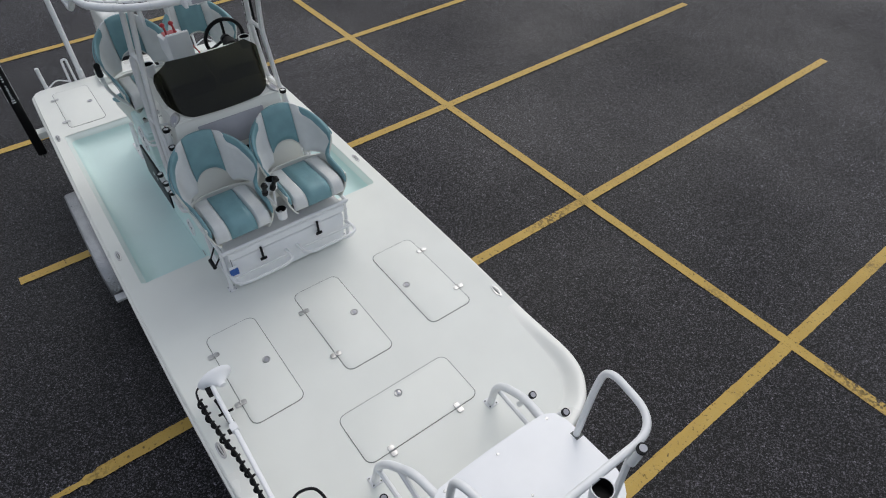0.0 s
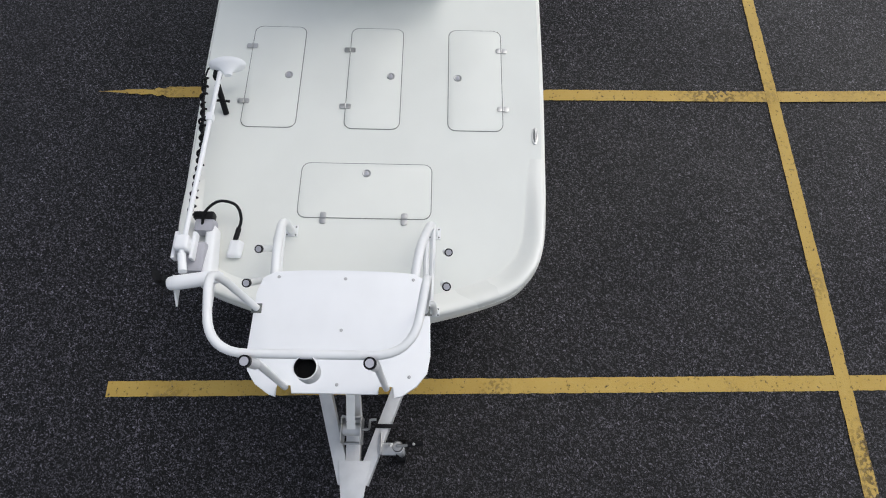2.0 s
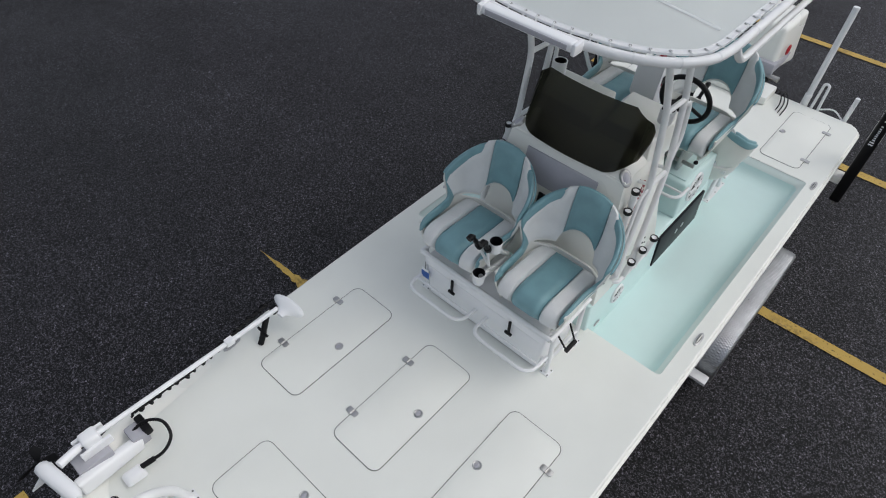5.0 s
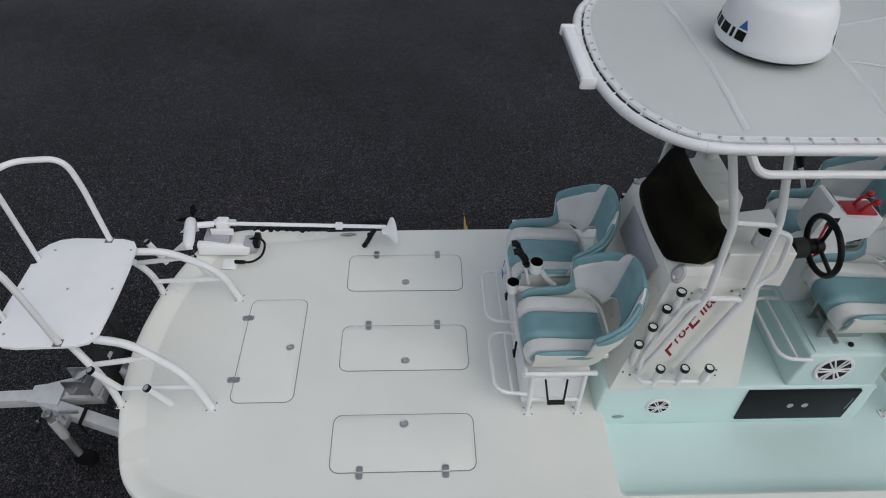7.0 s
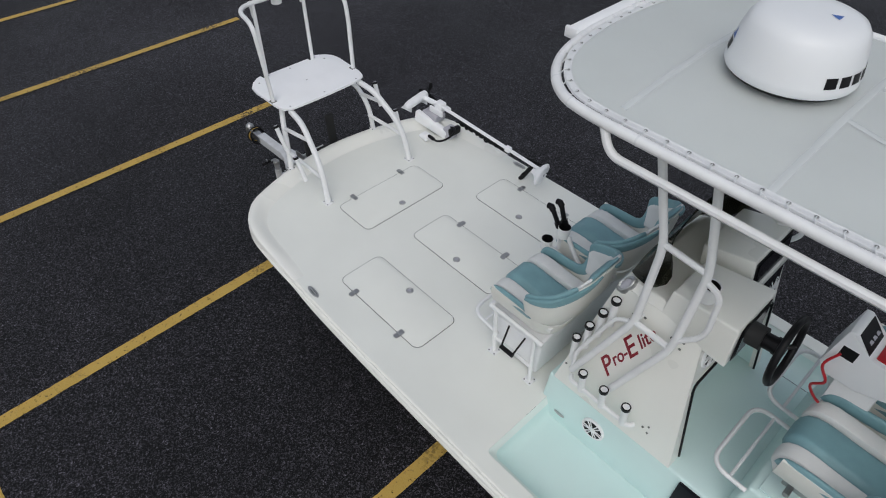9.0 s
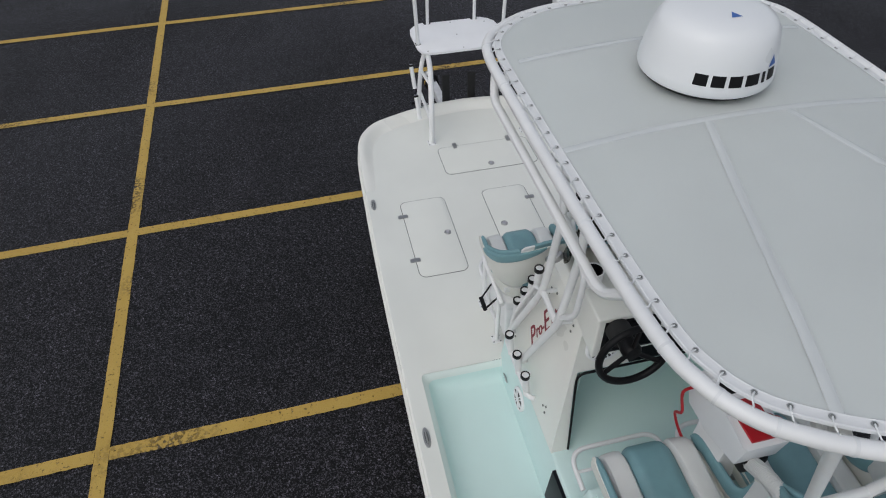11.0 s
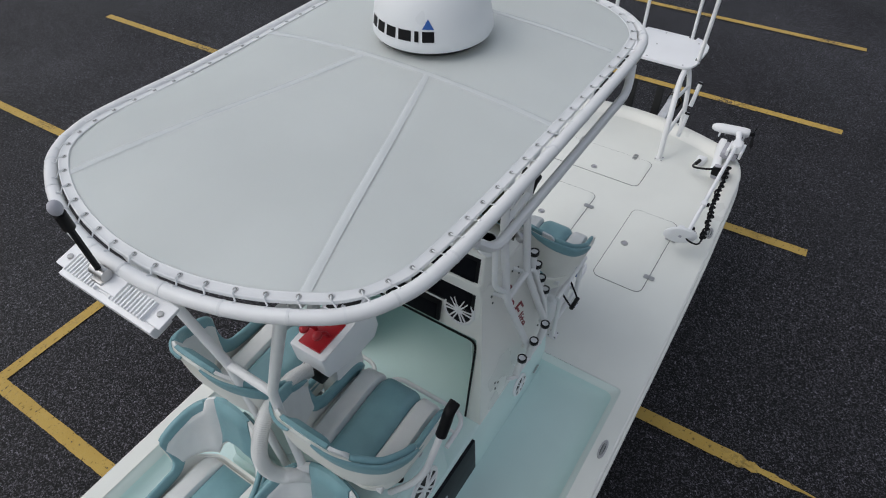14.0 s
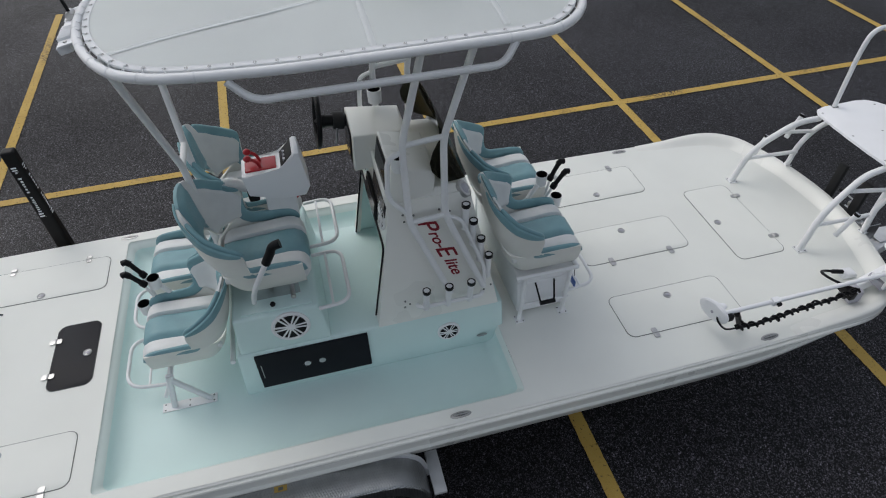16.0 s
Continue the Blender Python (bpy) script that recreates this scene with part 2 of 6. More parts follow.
def tube(pts, r, n=10, closed=False, bm=None):
    bm = bm or bmesh.new()
    pts = [Vector(p) for p in pts]
    k = len(pts)
    rings, up = [], None
    for i, p in enumerate(pts):
        a = pts[i - 1] if i or closed else p
        b = pts[(i + 1) % k] if i < k - 1 or closed else p
        t = (b - a).normalized()
        if up is None:
            up = Vector((0, 0, 1)) if abs(t.z) < 0.9 else Vector((1, 0, 0))
        s = t.cross(up).normalized()
        up = s.cross(t).normalized()
        rings.append([bm.verts.new(p + r * (math.cos(2 * math.pi * j / n) * s + math.sin(2 * math.pi * j / n) * up)) for j in range(n)])
    for i in range(k if closed else k - 1):
        a, b = rings[i], rings[(i + 1) % k]
        for j in range(n):
            bm.faces.new((a[j], a[(j + 1) % n], b[(j + 1) % n], b[j]))
    if not closed:
        bm.faces.new(rings[0])
        bm.faces.new(rings[-1])
    return bm


def lathe(profile, at=(0, 0, 0), n=20, m=None):
    """Turned solid from (radius, height) pairs about z."""
    bm = bmesh.new()
    rings = [[bm.verts.new((r * math.cos(2 * math.pi * j / n), r * math.sin(2 * math.pi * j / n), z)) for j in range(n)] for r, z in profile]
    for a, b in zip(rings, rings[1:]):
        for j in range(n):
            bm.faces.new((a[j], a[(j + 1) % n], b[(j + 1) % n], b[j]))
    bm.faces.new(rings[0])
    bm.faces.new(rings[-1])
    bm.transform(Matrix.Translation(at) @ (m or Matrix.Identity(4)))
    return bm


def rrect(x0, x1, y0, y1, r, n=5):
    out = []
    for cx, cy, a0 in ((x1 - r, y1 - r, 0), (x0 + r, y1 - r, 90), (x0 + r, y0 + r, 180), (x1 - r, y0 + r, 270)):
        for i in range(n + 1):
            a = radians(a0 + 90 * i / n)
            out.append((cx + r * math.cos(a), cy + r * math.sin(a)))
    return out


def prism(poly, z0, z1, bevel=0.0, m=None):
    bm = bmesh.new()
    k = len(poly)
    v = [bm.verts.new((x, y, z0)) for x, y in poly] + [bm.verts.new((x, y, z1)) for x, y in poly]
    bm.faces.new(v[:k][::-1])
    top = bm.faces.new(v[k:])
    for i in range(k):
        bm.faces.new((v[i], v[(i + 1) % k], v[(i + 1) % k + k], v[i + k]))
    if bevel:
        bmesh.ops.bevel(bm, geom=list(top.edges), offset=bevel, segments=2, affect='EDGES', profile=0.6)
    if m is not None:
        bm.transform(m)
    return bm


def ring_strip(poly, inner, z0, z1, m=None):
    """Flat frame between two like polygons."""
    bm = bmesh.new()
    k = len(poly)
    rows = [[bm.verts.new((x, y, z)) for x, y in q] for q, z in ((poly, z0), (poly, z1), (inner, z1), (inner, z0))]
    for a, b in zip(rows, rows[1:] + rows[:1]):
        for i in range(k):
            bm.faces.new((a[i], a[(i + 1) % k], b[(i + 1) % k], b[i]))
    if m is not None:
        bm.transform(m)
    return bm


def catmull(pts, n=6):
    """Smooth open curve through points."""
    p = [Vector(q) for q in pts]
    p = [2 * p[0] - p[1]] + p + [2 * p[-1] - p[-2]]
    out = []
    for a, b, c, d in zip(p, p[1:], p[2:], p[3:]):
        for i in range(n):
            t = i / n
            out.append(0.5 * ((2 * b) + (c - a) * t + (2 * a - 5 * b + 4 * c - d) * t * t + (3 * b - a - 3 * c + d) * t ** 3))
    return out + [p[-2]]


def face_pose(at, normal, up=(0, 0, 1)):
    """Local z along the normal, local y as near to up as it can be."""
    z = Vector(normal).normalized()
    x = Vector(up).cross(z).normalized()
    y = z.cross(x)
    return Matrix.Translation(at) @ Matrix((x, y, z)).transposed().to_4x4()


# ---- ground ----
def ground():
    bm = bmesh.new()
    ticks = [-400, -120, -40] + [-24 + 1.5 * i for i in range(33)] + [40, 120, 400]
    grid = [[bm.verts.new((x, y, 0.0 if abs(x) > 30 or abs(y) > 30 else 0.006 * noise.noise((x * 0.22, y * 0.22, 3.0)))) for y in ticks] for x in ticks]
    for i in range(len(ticks) - 1):
        for j in range(len(ticks) - 1):
            bm.faces.new((grid[i][j], grid[i + 1][j], grid[i + 1][j + 1], grid[i][j + 1]))
    solo("ground", bm, ASPHALT, "dark grey speckled asphalt of a car park", "ground", kind="structure")


ground()
GRID = Matrix.Translation((1.169, 3.722, 0)) @ Matrix.Rotation(radians(1.29), 4, 'Z')


def paint_line(a, b, w=0.105, taper=0.0, ragged=0.0028):
    """Strip of paint from a to b in the stall grid, with uneven edges."""
    bm = bmesh.new()
    a, b = Vector((*a, 0)), Vector((*b, 0))
    d = b - a
    side = Vector((-d.y, d.x, 0)).normalized()
    k = max(2, int(d.length / 0.05))
    rows = []
    for i in range(k + 1):
        t = i / k
        p = a + d * t
        h = w / 2
        if taper and t > 1 - taper:
            h *= max(0.04, (1 - t) / taper) ** 1.2 * random.uniform(0.55, 1.1)
        rows.append([bm.verts.new(GRID @ (p + side * (s * h + random.uniform(-ragged, ragged)) + Vector((0, 0, 0.0085)))) for s in (-1, 1)])
    for q, r in zip(rows, rows[1:]):
        bm.faces.new((q[0], q[1], r[1], r[0]))
    for f in bm.faces:
        f.normal_update()
        if f.normal.z < 0:
            f.normal_flip()
    me = bpy.data.meshes.new("parking_line")
    bm.to_mesh(me)
    bm.free()
    me.materials.append(PAINT)
    ob = new("parking_line", me)
    return tagged(ob, "worn yellow painted parking stall line on asphalt", "parking line", "parking lines", "structure")


STALL = 2.714
paint_line((-16, 0), (17, 0), 0.115)
for i in range(-6, 7):
    x = i * STALL
    tilt = -0.002 if i == 0 else 0.007
    lean = lambda y: (x + tilt * y, y)
    if i == -1:
        paint_line(lean(-0.058), lean(-6.37), 0.12, taper=0.10)
    else:
        paint_line(lean(-0.058), lean(-5.76), 0.12)
    paint_line((x, 0.058), (x - 0.009 * 5.66, 5.66), 0.12)
    paint_line((x, -13.1), (x, -18.5), 0.12)

# ---- boat hull ----
D, FLOOR = 1.13, 0.975
HALF = [(-6.05, 0.0), (-6.05, 1.13), (-5.98, 1.215), (-5.75, 1.235), (-4.0, 1.25), (-2.3, 1.25), (-0.9, 1.24), (0.0, 1.215), (0.42, 1.205),
        (0.62, 1.165), (0.75, 1.09), (0.855, 0.98), (0.935, 0.80), (1.03, 0.48), (1.072, 0.2), (1.085, 0.0)]


def outline():
    c = HALF[:2] + [tuple(v[:2]) for v in catmull([(x, y, 0) for x, y in HALF[1:]], 5)][1:]
    return c + [(x, -y) for x, y in c[-2:0:-1]]


EDGE = outline()


def edge_normals(poly):
    out = []
    for i, p in enumerate(poly):
        a, b = Vector(poly[i - 1]), Vector(poly[(i + 1) % len(poly)])
        t = (b - a).normalized()
        out.append(Vector((t.y, -t.x)))
    area = sum(a[0] * b[1] - b[0] * a[1] for a, b in zip(poly, poly[1:] + poly[:1]))
    return [n if area > 0 else -n for n in out]


NORM = edge_normals(EDGE)


def inset(d, poly=None, nrm=None):
    return [(x - n.x * d, y - n.y * d) for (x, y), n in zip(poly or EDGE, nrm or NORM)]


def hull_shell():
    bm = bmesh.new()
    rings = []
    for d, z in ((0.012, D - 0.002), (0.0, D - 0.012), (0.0, D - 0.075), (0.035, D - 0.085), (0.052, 0.885), (0.036, 0.872), (0.040, 0.852), (0.068, 0.84), (0.105, 0.70), (0.135, 0.665), (0.36, 0.56), (0.80, 0.47)):
        ring = []
        for x, y in inset(d):
            rise = max(0.0, (x + 0.3) / 1.4) ** 1.5 * 0.42 if z < 0.95 else 0
            ring.append(bm.verts.new((x - rise * 0.3, y, min(z + rise, 1.0) if z < 0.95 else z)))
        rings.append(ring)
    k = len(EDGE)
    for a, b in zip(rings, rings[1:]):
        for i in range(k):
            bm.faces.new((a[i], a[(i + 1) % k], b[(i + 1) % k], b[i]))
    bm.faces.new(rings[-1])
    return bm


WELL = rrect(-4.838, -2.135, -1.13, 1.13, 0.03, 3)


def deck_sheet():
    bm = bmesh.new()
    edges = []
    for poly, z in ((inset(0.012), D), (WELL, D)):
        v = [bm.verts.new((x, y, z)) for x, y in poly]
        edges += [bm.edges.new((a, b)) for a, b in zip(v, v[1:] + v[:1])]
    bmesh.ops.triangle_fill(bm, use_beauty=True, use_dissolve=False, edges=edges)
    for f in list(bm.faces):
        c = f.calc_center_median()
        if -4.83 < c.x < -2.145 and abs(c.y) < 1.12:
            bm.faces.remove(f)
    return bm


def well_rows(steps):
    bm = bmesh.new()
    rows = []
    for d, z in steps:
        rows.append([bm.verts.new((x, y, z)) for x, y in rrect(-4.838 + d, -2.135 - d * 0.6, -1.13 + d, 1.13 - d, 0.03 + 0.5 * d, 4)])
    k = len(rows[0])
    for a, b in zip(rows, rows[1:]):
        for i in range(k):
            bm.faces.new((a[i], a[(i + 1) % k], b[(i + 1) % k], b[i]))
    return bm, rows


def well_liner():
    bm, rows = well_rows(((0.040, FLOOR + 0.095), (0.050, FLOOR + 0.062), (0.070, FLOOR + 0.034), (0.105, FLOOR + 0.012), (0.16, FLOOR)))
    bm.faces.new(rows[-1])
    return bm


def well_sides():
    return well_rows(((0.0, D - 0.003), (0.004, D - 0.012), (0.016, D - 0.022), (0.034, D - 0.045), (0.040, FLOOR + 0.095)))[0]


def toe_rail():
    """Raised flared lip round the bow."""
    bm = bmesh.new()
    idx = [i for i, (x, y) in enumerate(EDGE) if x > -0.25]
    rows = []
    for i in idx:
        (x, y), n = EDGE[i], NORM[i]
        t = min(1.0, max(0.0, (x + 0.25) / 0.95))
        h = 0.001 + 0.060 * t * t * (3 - 2 * t)
        w = 0.07 + 0.06 * t
        sec = [(0.002, D - 0.02), (0.004, D + h * 0.6), (0.012, D + h * 0.92), (0.024, D + h), (0.042, D + h)]
        for q in range(1, 9):
            e = q / 8
            sec.append((0.042 + w * e, D + h * (1 - e * e * (3 - 2 * e)) - 0.002 * e))
        rows.append([bm.verts.new((x - n.x * d, y - n.y * d, z)) for d, z in sec])
    for a, b in zip(rows, rows[1:]):
        for j in range(len(a) - 1):
            bm.faces.new((a[j], a[j + 1], b[j + 1], b[j]))
    return bm


def tuck(x, d):
    """The rub rail draws in under the flared lip of the bow."""
    return d + 0.028 * min(1.0, max(0.0, (x - 0.1) / 0.6))


WELLSIDE = material("gelcoat_pale_mint", (0.74, 0.81, 0.775), 0.35, vary=0.02, scale=2.0)
boat = thing("boat", (-2.4, 0, 0.47), "white fibreglass bay boat with mint cockpit, on a trailer", "boat")
part("hull", hull_shell(), GEL, boat)
part("deck", deck_sheet(), DECK, boat, angle=30)
part("cockpit_well", well_liner(), MINT, boat, "pale mint cockpit floor", angle=60)
part("well_side", well_sides(), WELLSIDE, boat, "off-white sides of the cockpit well", angle=60)
part("toe_rail", toe_rail(), GEL, boat, angle=60)
part("rub_rail", tube([(x - n.x * tuck(x, -0.006), y - n.y * tuck(x, -0.006), D - 0.045) for (x, y), n in zip(EDGE, NORM)], 0.017, 8, closed=True), GEL, boat, "white rub rail")
part("insert", tube([(x - n.x * tuck(x, 0.008), y - n.y * tuck(x, 0.008), D - 0.088) for (x, y), n in zip(EDGE, NORM)], 0.008, 6, closed=True), STEEL, boat, "thin steel line under the gunwale")


def latch(at, parent, r=0.030):
    l = part("latch", lathe([(r, 0), (r, 0.003), (r * 0.9, 0.006), (r * 0.72, 0.004), (r * 0.68, 0.002), (0.002, 0.002)], at, 20), STEEL, parent, "round flush steel pull latch")
    m = Matrix.Translation(at)
    part("pull", merge(box(-r * 0.62, r * 0.62, -0.006, 0.006, 0.002, 0.0055, 0.001, m), box(-0.004, r * 0.5, -0.012, 0.012, 0.002, 0.005, 0.001, m)), GREY, l)


def hinge(at, along_x, parent, mat=None):
    m = Matrix.Translation(at) @ (Matrix.Identity(4) if along_x else Matrix.Rotation(radians(90), 4, 'Z'))
    leaf = [prism(rrect(-0.021, 0.021, a, b, 0.012, 4), 0.001, 0.0055, 0.001, m) for a, b in ((-0.042, -0.002), (0.002, 0.042))]
    pin = tube([m @ Vector((-0.02, 0, 0.005)), m @ Vector((0.02, 0, 0.005))], 0.006, 8)
    part("hinge", merge(*leaf, pin), mat or STEEL, parent, "small steel hinge")


def hatch(x0, x1, y0, y1, latch_at, hinges, along_x, mat=DECK, z=D, r=0.06, name="hatch"):
    h = part(name, prism(rrect(x0 + 0.005, x1 - 0.005, y0 + 0.005, y1 - 0.005, r - 0.004), z + 0.0005, z + 0.004, 0.0015), mat, boat,
             "flush white deck hatch lid" if mat is DECK else "black deck hatch lid")
    part("joint", ring_strip(rrect(x0, x1, y0, y1, r), rrect(x0 + 0.006, x1 - 0.006, y0 + 0.006, y1 - 0.006, r - 0.005), z + 0.0005, z + 0.002), GASKET, h)
    latch((*latch_at, z + 0.004), h)
    for q in hinges:
        hinge((*q, z + 0.004), along_x, h)


hatch(-0.08, 0.345, -0.45, 0.45, (0.0, 0.0), ((0.345, -0.27), (0.345, 0.27)), False)
hatch(-1.275, -0.36, -0.925, -0.53, (-0.82, -0.623), ((-0.58, -0.925), (-1.08, -0.925)), True)
hatch(-1.275, -0.36, -0.19, 0.21, (-0.825, 0.128), ((-0.55, -0.19), (-1.06, -0.19)), True)
hatch(-1.275, -0.36, 0.55, 0.95, (-0.82, 0.622), ((-0.55, 0.95), (-1.08, 0.95)), True)
hatch(-5.87, -4.955, 0.62, 1.00, (-5.435, 0.665), ((-5.13, 1.00), (-5.70, 1.00)), True)
hatch(-5.87, -4.965, -1.04, -0.645, (-5.435, -0.715), ((-5.12, -1.04), (-5.69, -1.04)), True)
hatch(-5.238, -4.938, -0.298, 0.29, (-5.003, -0.012), ((-5.238, -0.165), (-5.238, 0.145)), False, BLACKHATCH)


def flush_cleat(x, y, rz):
    m = pose(x, y, D, 0, 0, rz)
    body = prism([(0.07 * math.copysign(abs(math.cos(a)) ** 0.8, math.cos(a)), 0.022 * math.sin(a)) for a in [2 * math.pi * i / 24 for i in range(24)]], 0.0, 0.006, 0.002, m)
    c = part("cleat", body, STEEL, boat, "oval stainless pull-up cleat")
    part("pocket", prism([(0.05 * math.cos(a), 0.012 * math.sin(a)) for a in [2 * math.pi * i / 20 for i in range(20)]], 0.006, 0.0068, 0, m), GASKET, c)
    part("horn", tube([m @ Vector((-0.045, 0, 0.009)), m @ Vector((0.045, 0, 0.009))], 0.005, 8), STEEL, c)


for s in (1, -1):
    flush_cleat(-0.33, 1.172 * s, 3 * -s)
    flush_cleat(-2.595, 1.19 * s, 0)
    flush_cleat(-4.835, 1.19 * s, 0)
    part("drain", lathe([(0.018, 0), (0.018, 0.006), (0.010, 0.006), (0.009, 0.002)], (-4.818, 1.02 * s, D - 0.06), 14, pose(0, 0, 0, 0, 90, 0)), STEEL, boat)
part("splashwell", box(-6.03, -5.72, -0.50, 0.35, D - 0.002, D + 0.09, 0.03), GEL, boat, "raised white splash well moulding at the transom")

# ---- console ----
console = thing("console", (-2.6, 0, FLOOR), "white centre console with mint pedestal, dash screens and rod holders", "boat console", shift=(0.012, 0, 0.045))
PED = 1.33


def pedestal():
    low = FLOOR - 0.05
    b = hexa([(-3.96, -0.565, low), (-2.10, -0.565, low), (-2.10, 0.565, low), (-3.96, 0.565, low),
              (-3.94, -0.54, PED), (-2.12, -0.54, PED), (-2.12, 0.54, PED), (-3.94, 0.54, PED)])
    return bevelled(b, 0.02, 3)


part("pedestal", pedestal(), MINT, console, "pale mint moulded pedestal")


def half(z):
    return 0.545 - 0.120 * (z - 1.29) / 0.98


FX = lambda z: -2.115 - 0.215 * (z - 1.13) / 1.14      # front face
AX = lambda z: -3.00 + 0.17 * (z - 1.30) / 0.97        # aft face
TOP = 2.27
for s, nm in ((1, "side_panel"), (-1, "side_panel")):
    z0 = PED - 0.01
    q = [(AX(z0), s * half(z0), z0), (FX(z0), s * half(z0), z0), (FX(TOP), s * half(TOP), TOP), (AX(TOP) - 0.0, s * half(TOP), TOP)]
    part(nm, panel(*(q if s < 0 else q[::-1]), 0.035, 0.008), GEL, console)
z0 = 1.09
part("front_panel", panel((FX(z0), half(1.29) - 0.001, z0), (FX(TOP), half(TOP) - 0.001, TOP), (FX(TOP), -half(TOP) + 0.001, TOP), (FX(z0), -half(1.29) + 0.001, z0), 0.035, 0.008), GEL, console)
part("inner_liner", panel((-2.42, -0.47, PED), (-2.42, 0.47, PED), (-2.48, 0.385, 2.2), (-2.48, -0.385, 2.2), 0.02), MINT, console, "mint lining of the console locker")
for s in (1, -1):
    part("inner_liner", panel((-2.97, s * 0.475, PED), (-2.43, s * 0.475, PED), (-2.47, s * 0.385, 2.0), (-2.86, s * 0.385, 2.0), 0.006), MINT, console, "mint lining of the console locker")


def aft_at(y, z, out=0.0):
    return Vector((AX(z) - out, y, z))


DZ = 1.95
for s in (1, -1):
    part("aft_frame", panel(aft_at(s * 0.445, PED), aft_at(s * 0.445, DZ), aft_at(s * half(DZ), DZ), aft_at(s * half(PED), PED), 0.03 * s, 0.0), GEL, console)
part("aft_frame", panel(aft_at(-half(DZ), DZ), aft_at(half(DZ), DZ), aft_at(half(TOP), TOP), aft_at(-half(TOP), TOP), -0.03, 0.0), GEL, console)
part("door_gasket", tube(fillet([aft_at(-0.44, PED + 0.01, 0.004), aft_at(-0.435, DZ - 0.01, 0.004), aft_at(0.435, DZ - 0.01, 0.004), aft_at(0.44, PED + 0.01, 0.004)], 0.05), 0.007, 6), BLACK, console, "black rubber edge round the locker opening")
part("console_top", merge(bevelled(hexa([(-2.85, -half(TOP) - .004, TOP - 0.02), (-2.315, -half(TOP) - .004, TOP - 0.02), (-2.315, half(TOP) + .004, TOP - 0.02), (-2.85, half(TOP) + .004, TOP - 0.02),
                                         (-2.85, -half(TOP) + .01, TOP + 0.06), (-2.372, -half(TOP) + .055, TOP + 0.030), (-2.372, half(TOP) - .055, TOP + 0.030), (-2.85, half(TOP) - .01, TOP + 0.06)]), 0.012, 3)), GEL, console)
# helm pods
part("dash_pod", bevelled(hexa([(-2.866, -0.435, 2.10), (-2.56, -0.405, 2.20), (-2.56, 0.02, 2.20), (-2.866, 0.02, 2.10),
                                (-2.798, -0.415, 2.50), (-2.53, -0.40, 2.44), (-2.53, 0.02, 2.44), (-2.798, 0.02, 2.50)]), 0.012, 3), GEL, console, "white dash pod")
part("dash_pod", bevelled(hexa([(-2.965, 0.06, 2.19), (-2.58, 0.06, 2.22), (-2.58, 0.425, 2.22), (-2.965, 0.435, 2.19),
                                (-2.95, 0.06, 2.455), (-2.60, 0.09, 2.425), (-2.60, 0.41, 2.425), (-2.95, 0.435, 2.455)]), 0.012, 3), GEL, console, "white steering pod")


def screen(y0, y1, z0, z1, x_low, x_high, depth=0.02, nm="screen", mat=SCREEN):
    s = part(nm, panel((x_low, y0, z0), (x_high, y0, z1), (x_high, y1, z1), (x_low, y1, z0), -depth, 0.004), BLACK, console, "black multifunction display")
    k, e = 0.018, 0.003
    t = lambda z: x_low + (x_high - x_low) * (z - z0) / (z1 - z0)
    g = depth + e
    part("glass", panel((t(z0 + k) - g, y0 + k, z0 + k), (t(z1 - k) - g, y0 + k, z1 - k), (t(z1 - k) - g, y1 - k, z1 - k), (t(z0 + k) - g, y1 - k, z0 + k), -0.002), mat, s)


screen(-0.395, 0.0, 2.125, 2.475, -2.8615, -2.802, 0.005)
screen(-0.20, 0.16, 1.972, 2.108, -2.884, -2.862, 0.02)
screen(0.11, 0.40, 2.22, 2.435, -2.967, -2.952, 0.004)


def speaker(at, normal, r, parent):
    m = face_pose(at, normal)
    s = part("speaker", lathe([(r, -0.006), (r, 0.006), (r * 0.9, 0.012), (r * 0.82, 0.008)], (0, 0, 0), 28, None), POWDER, parent, "round white marine speaker")
    s.data.transform(WORLD[parent].inverted() @ m @ WORLD[parent])
    cone = lathe([(r * 0.81, 0.009), (r * 0.5, 0.004), (r * 0.3, 0.008), (0.002, 0.009)], (0, 0, 0), 24)
    cone.transform(m)
    part("cone", cone, BLACK, s)
    pieces = []
    for i in range(6):
        for off in (-0.13, 0.13):
            a = 2 * math.pi * i / 6
            d, q = Vector((math.cos(a), math.sin(a), 0)), Vector((-math.sin(a), math.cos(a), 0))
            pieces.append(tube([m @ (d * r * 0.12 + q * r * off * 0.4 + Vector((0, 0, 0.012))), m @ (d * r * 0.86 + q * r * off + Vector((0, 0, 0.011)))], r * 0.05, 5))
    hub = lathe([(r * 0.22, 0.008), (r * 0.22, 0.014), (r * 0.1, 0.018), (0.002, 0.018)], (0, 0, 0), 16)
    hub.transform(m)
    part("grille", merge(hub, *pieces), POWDER, s)


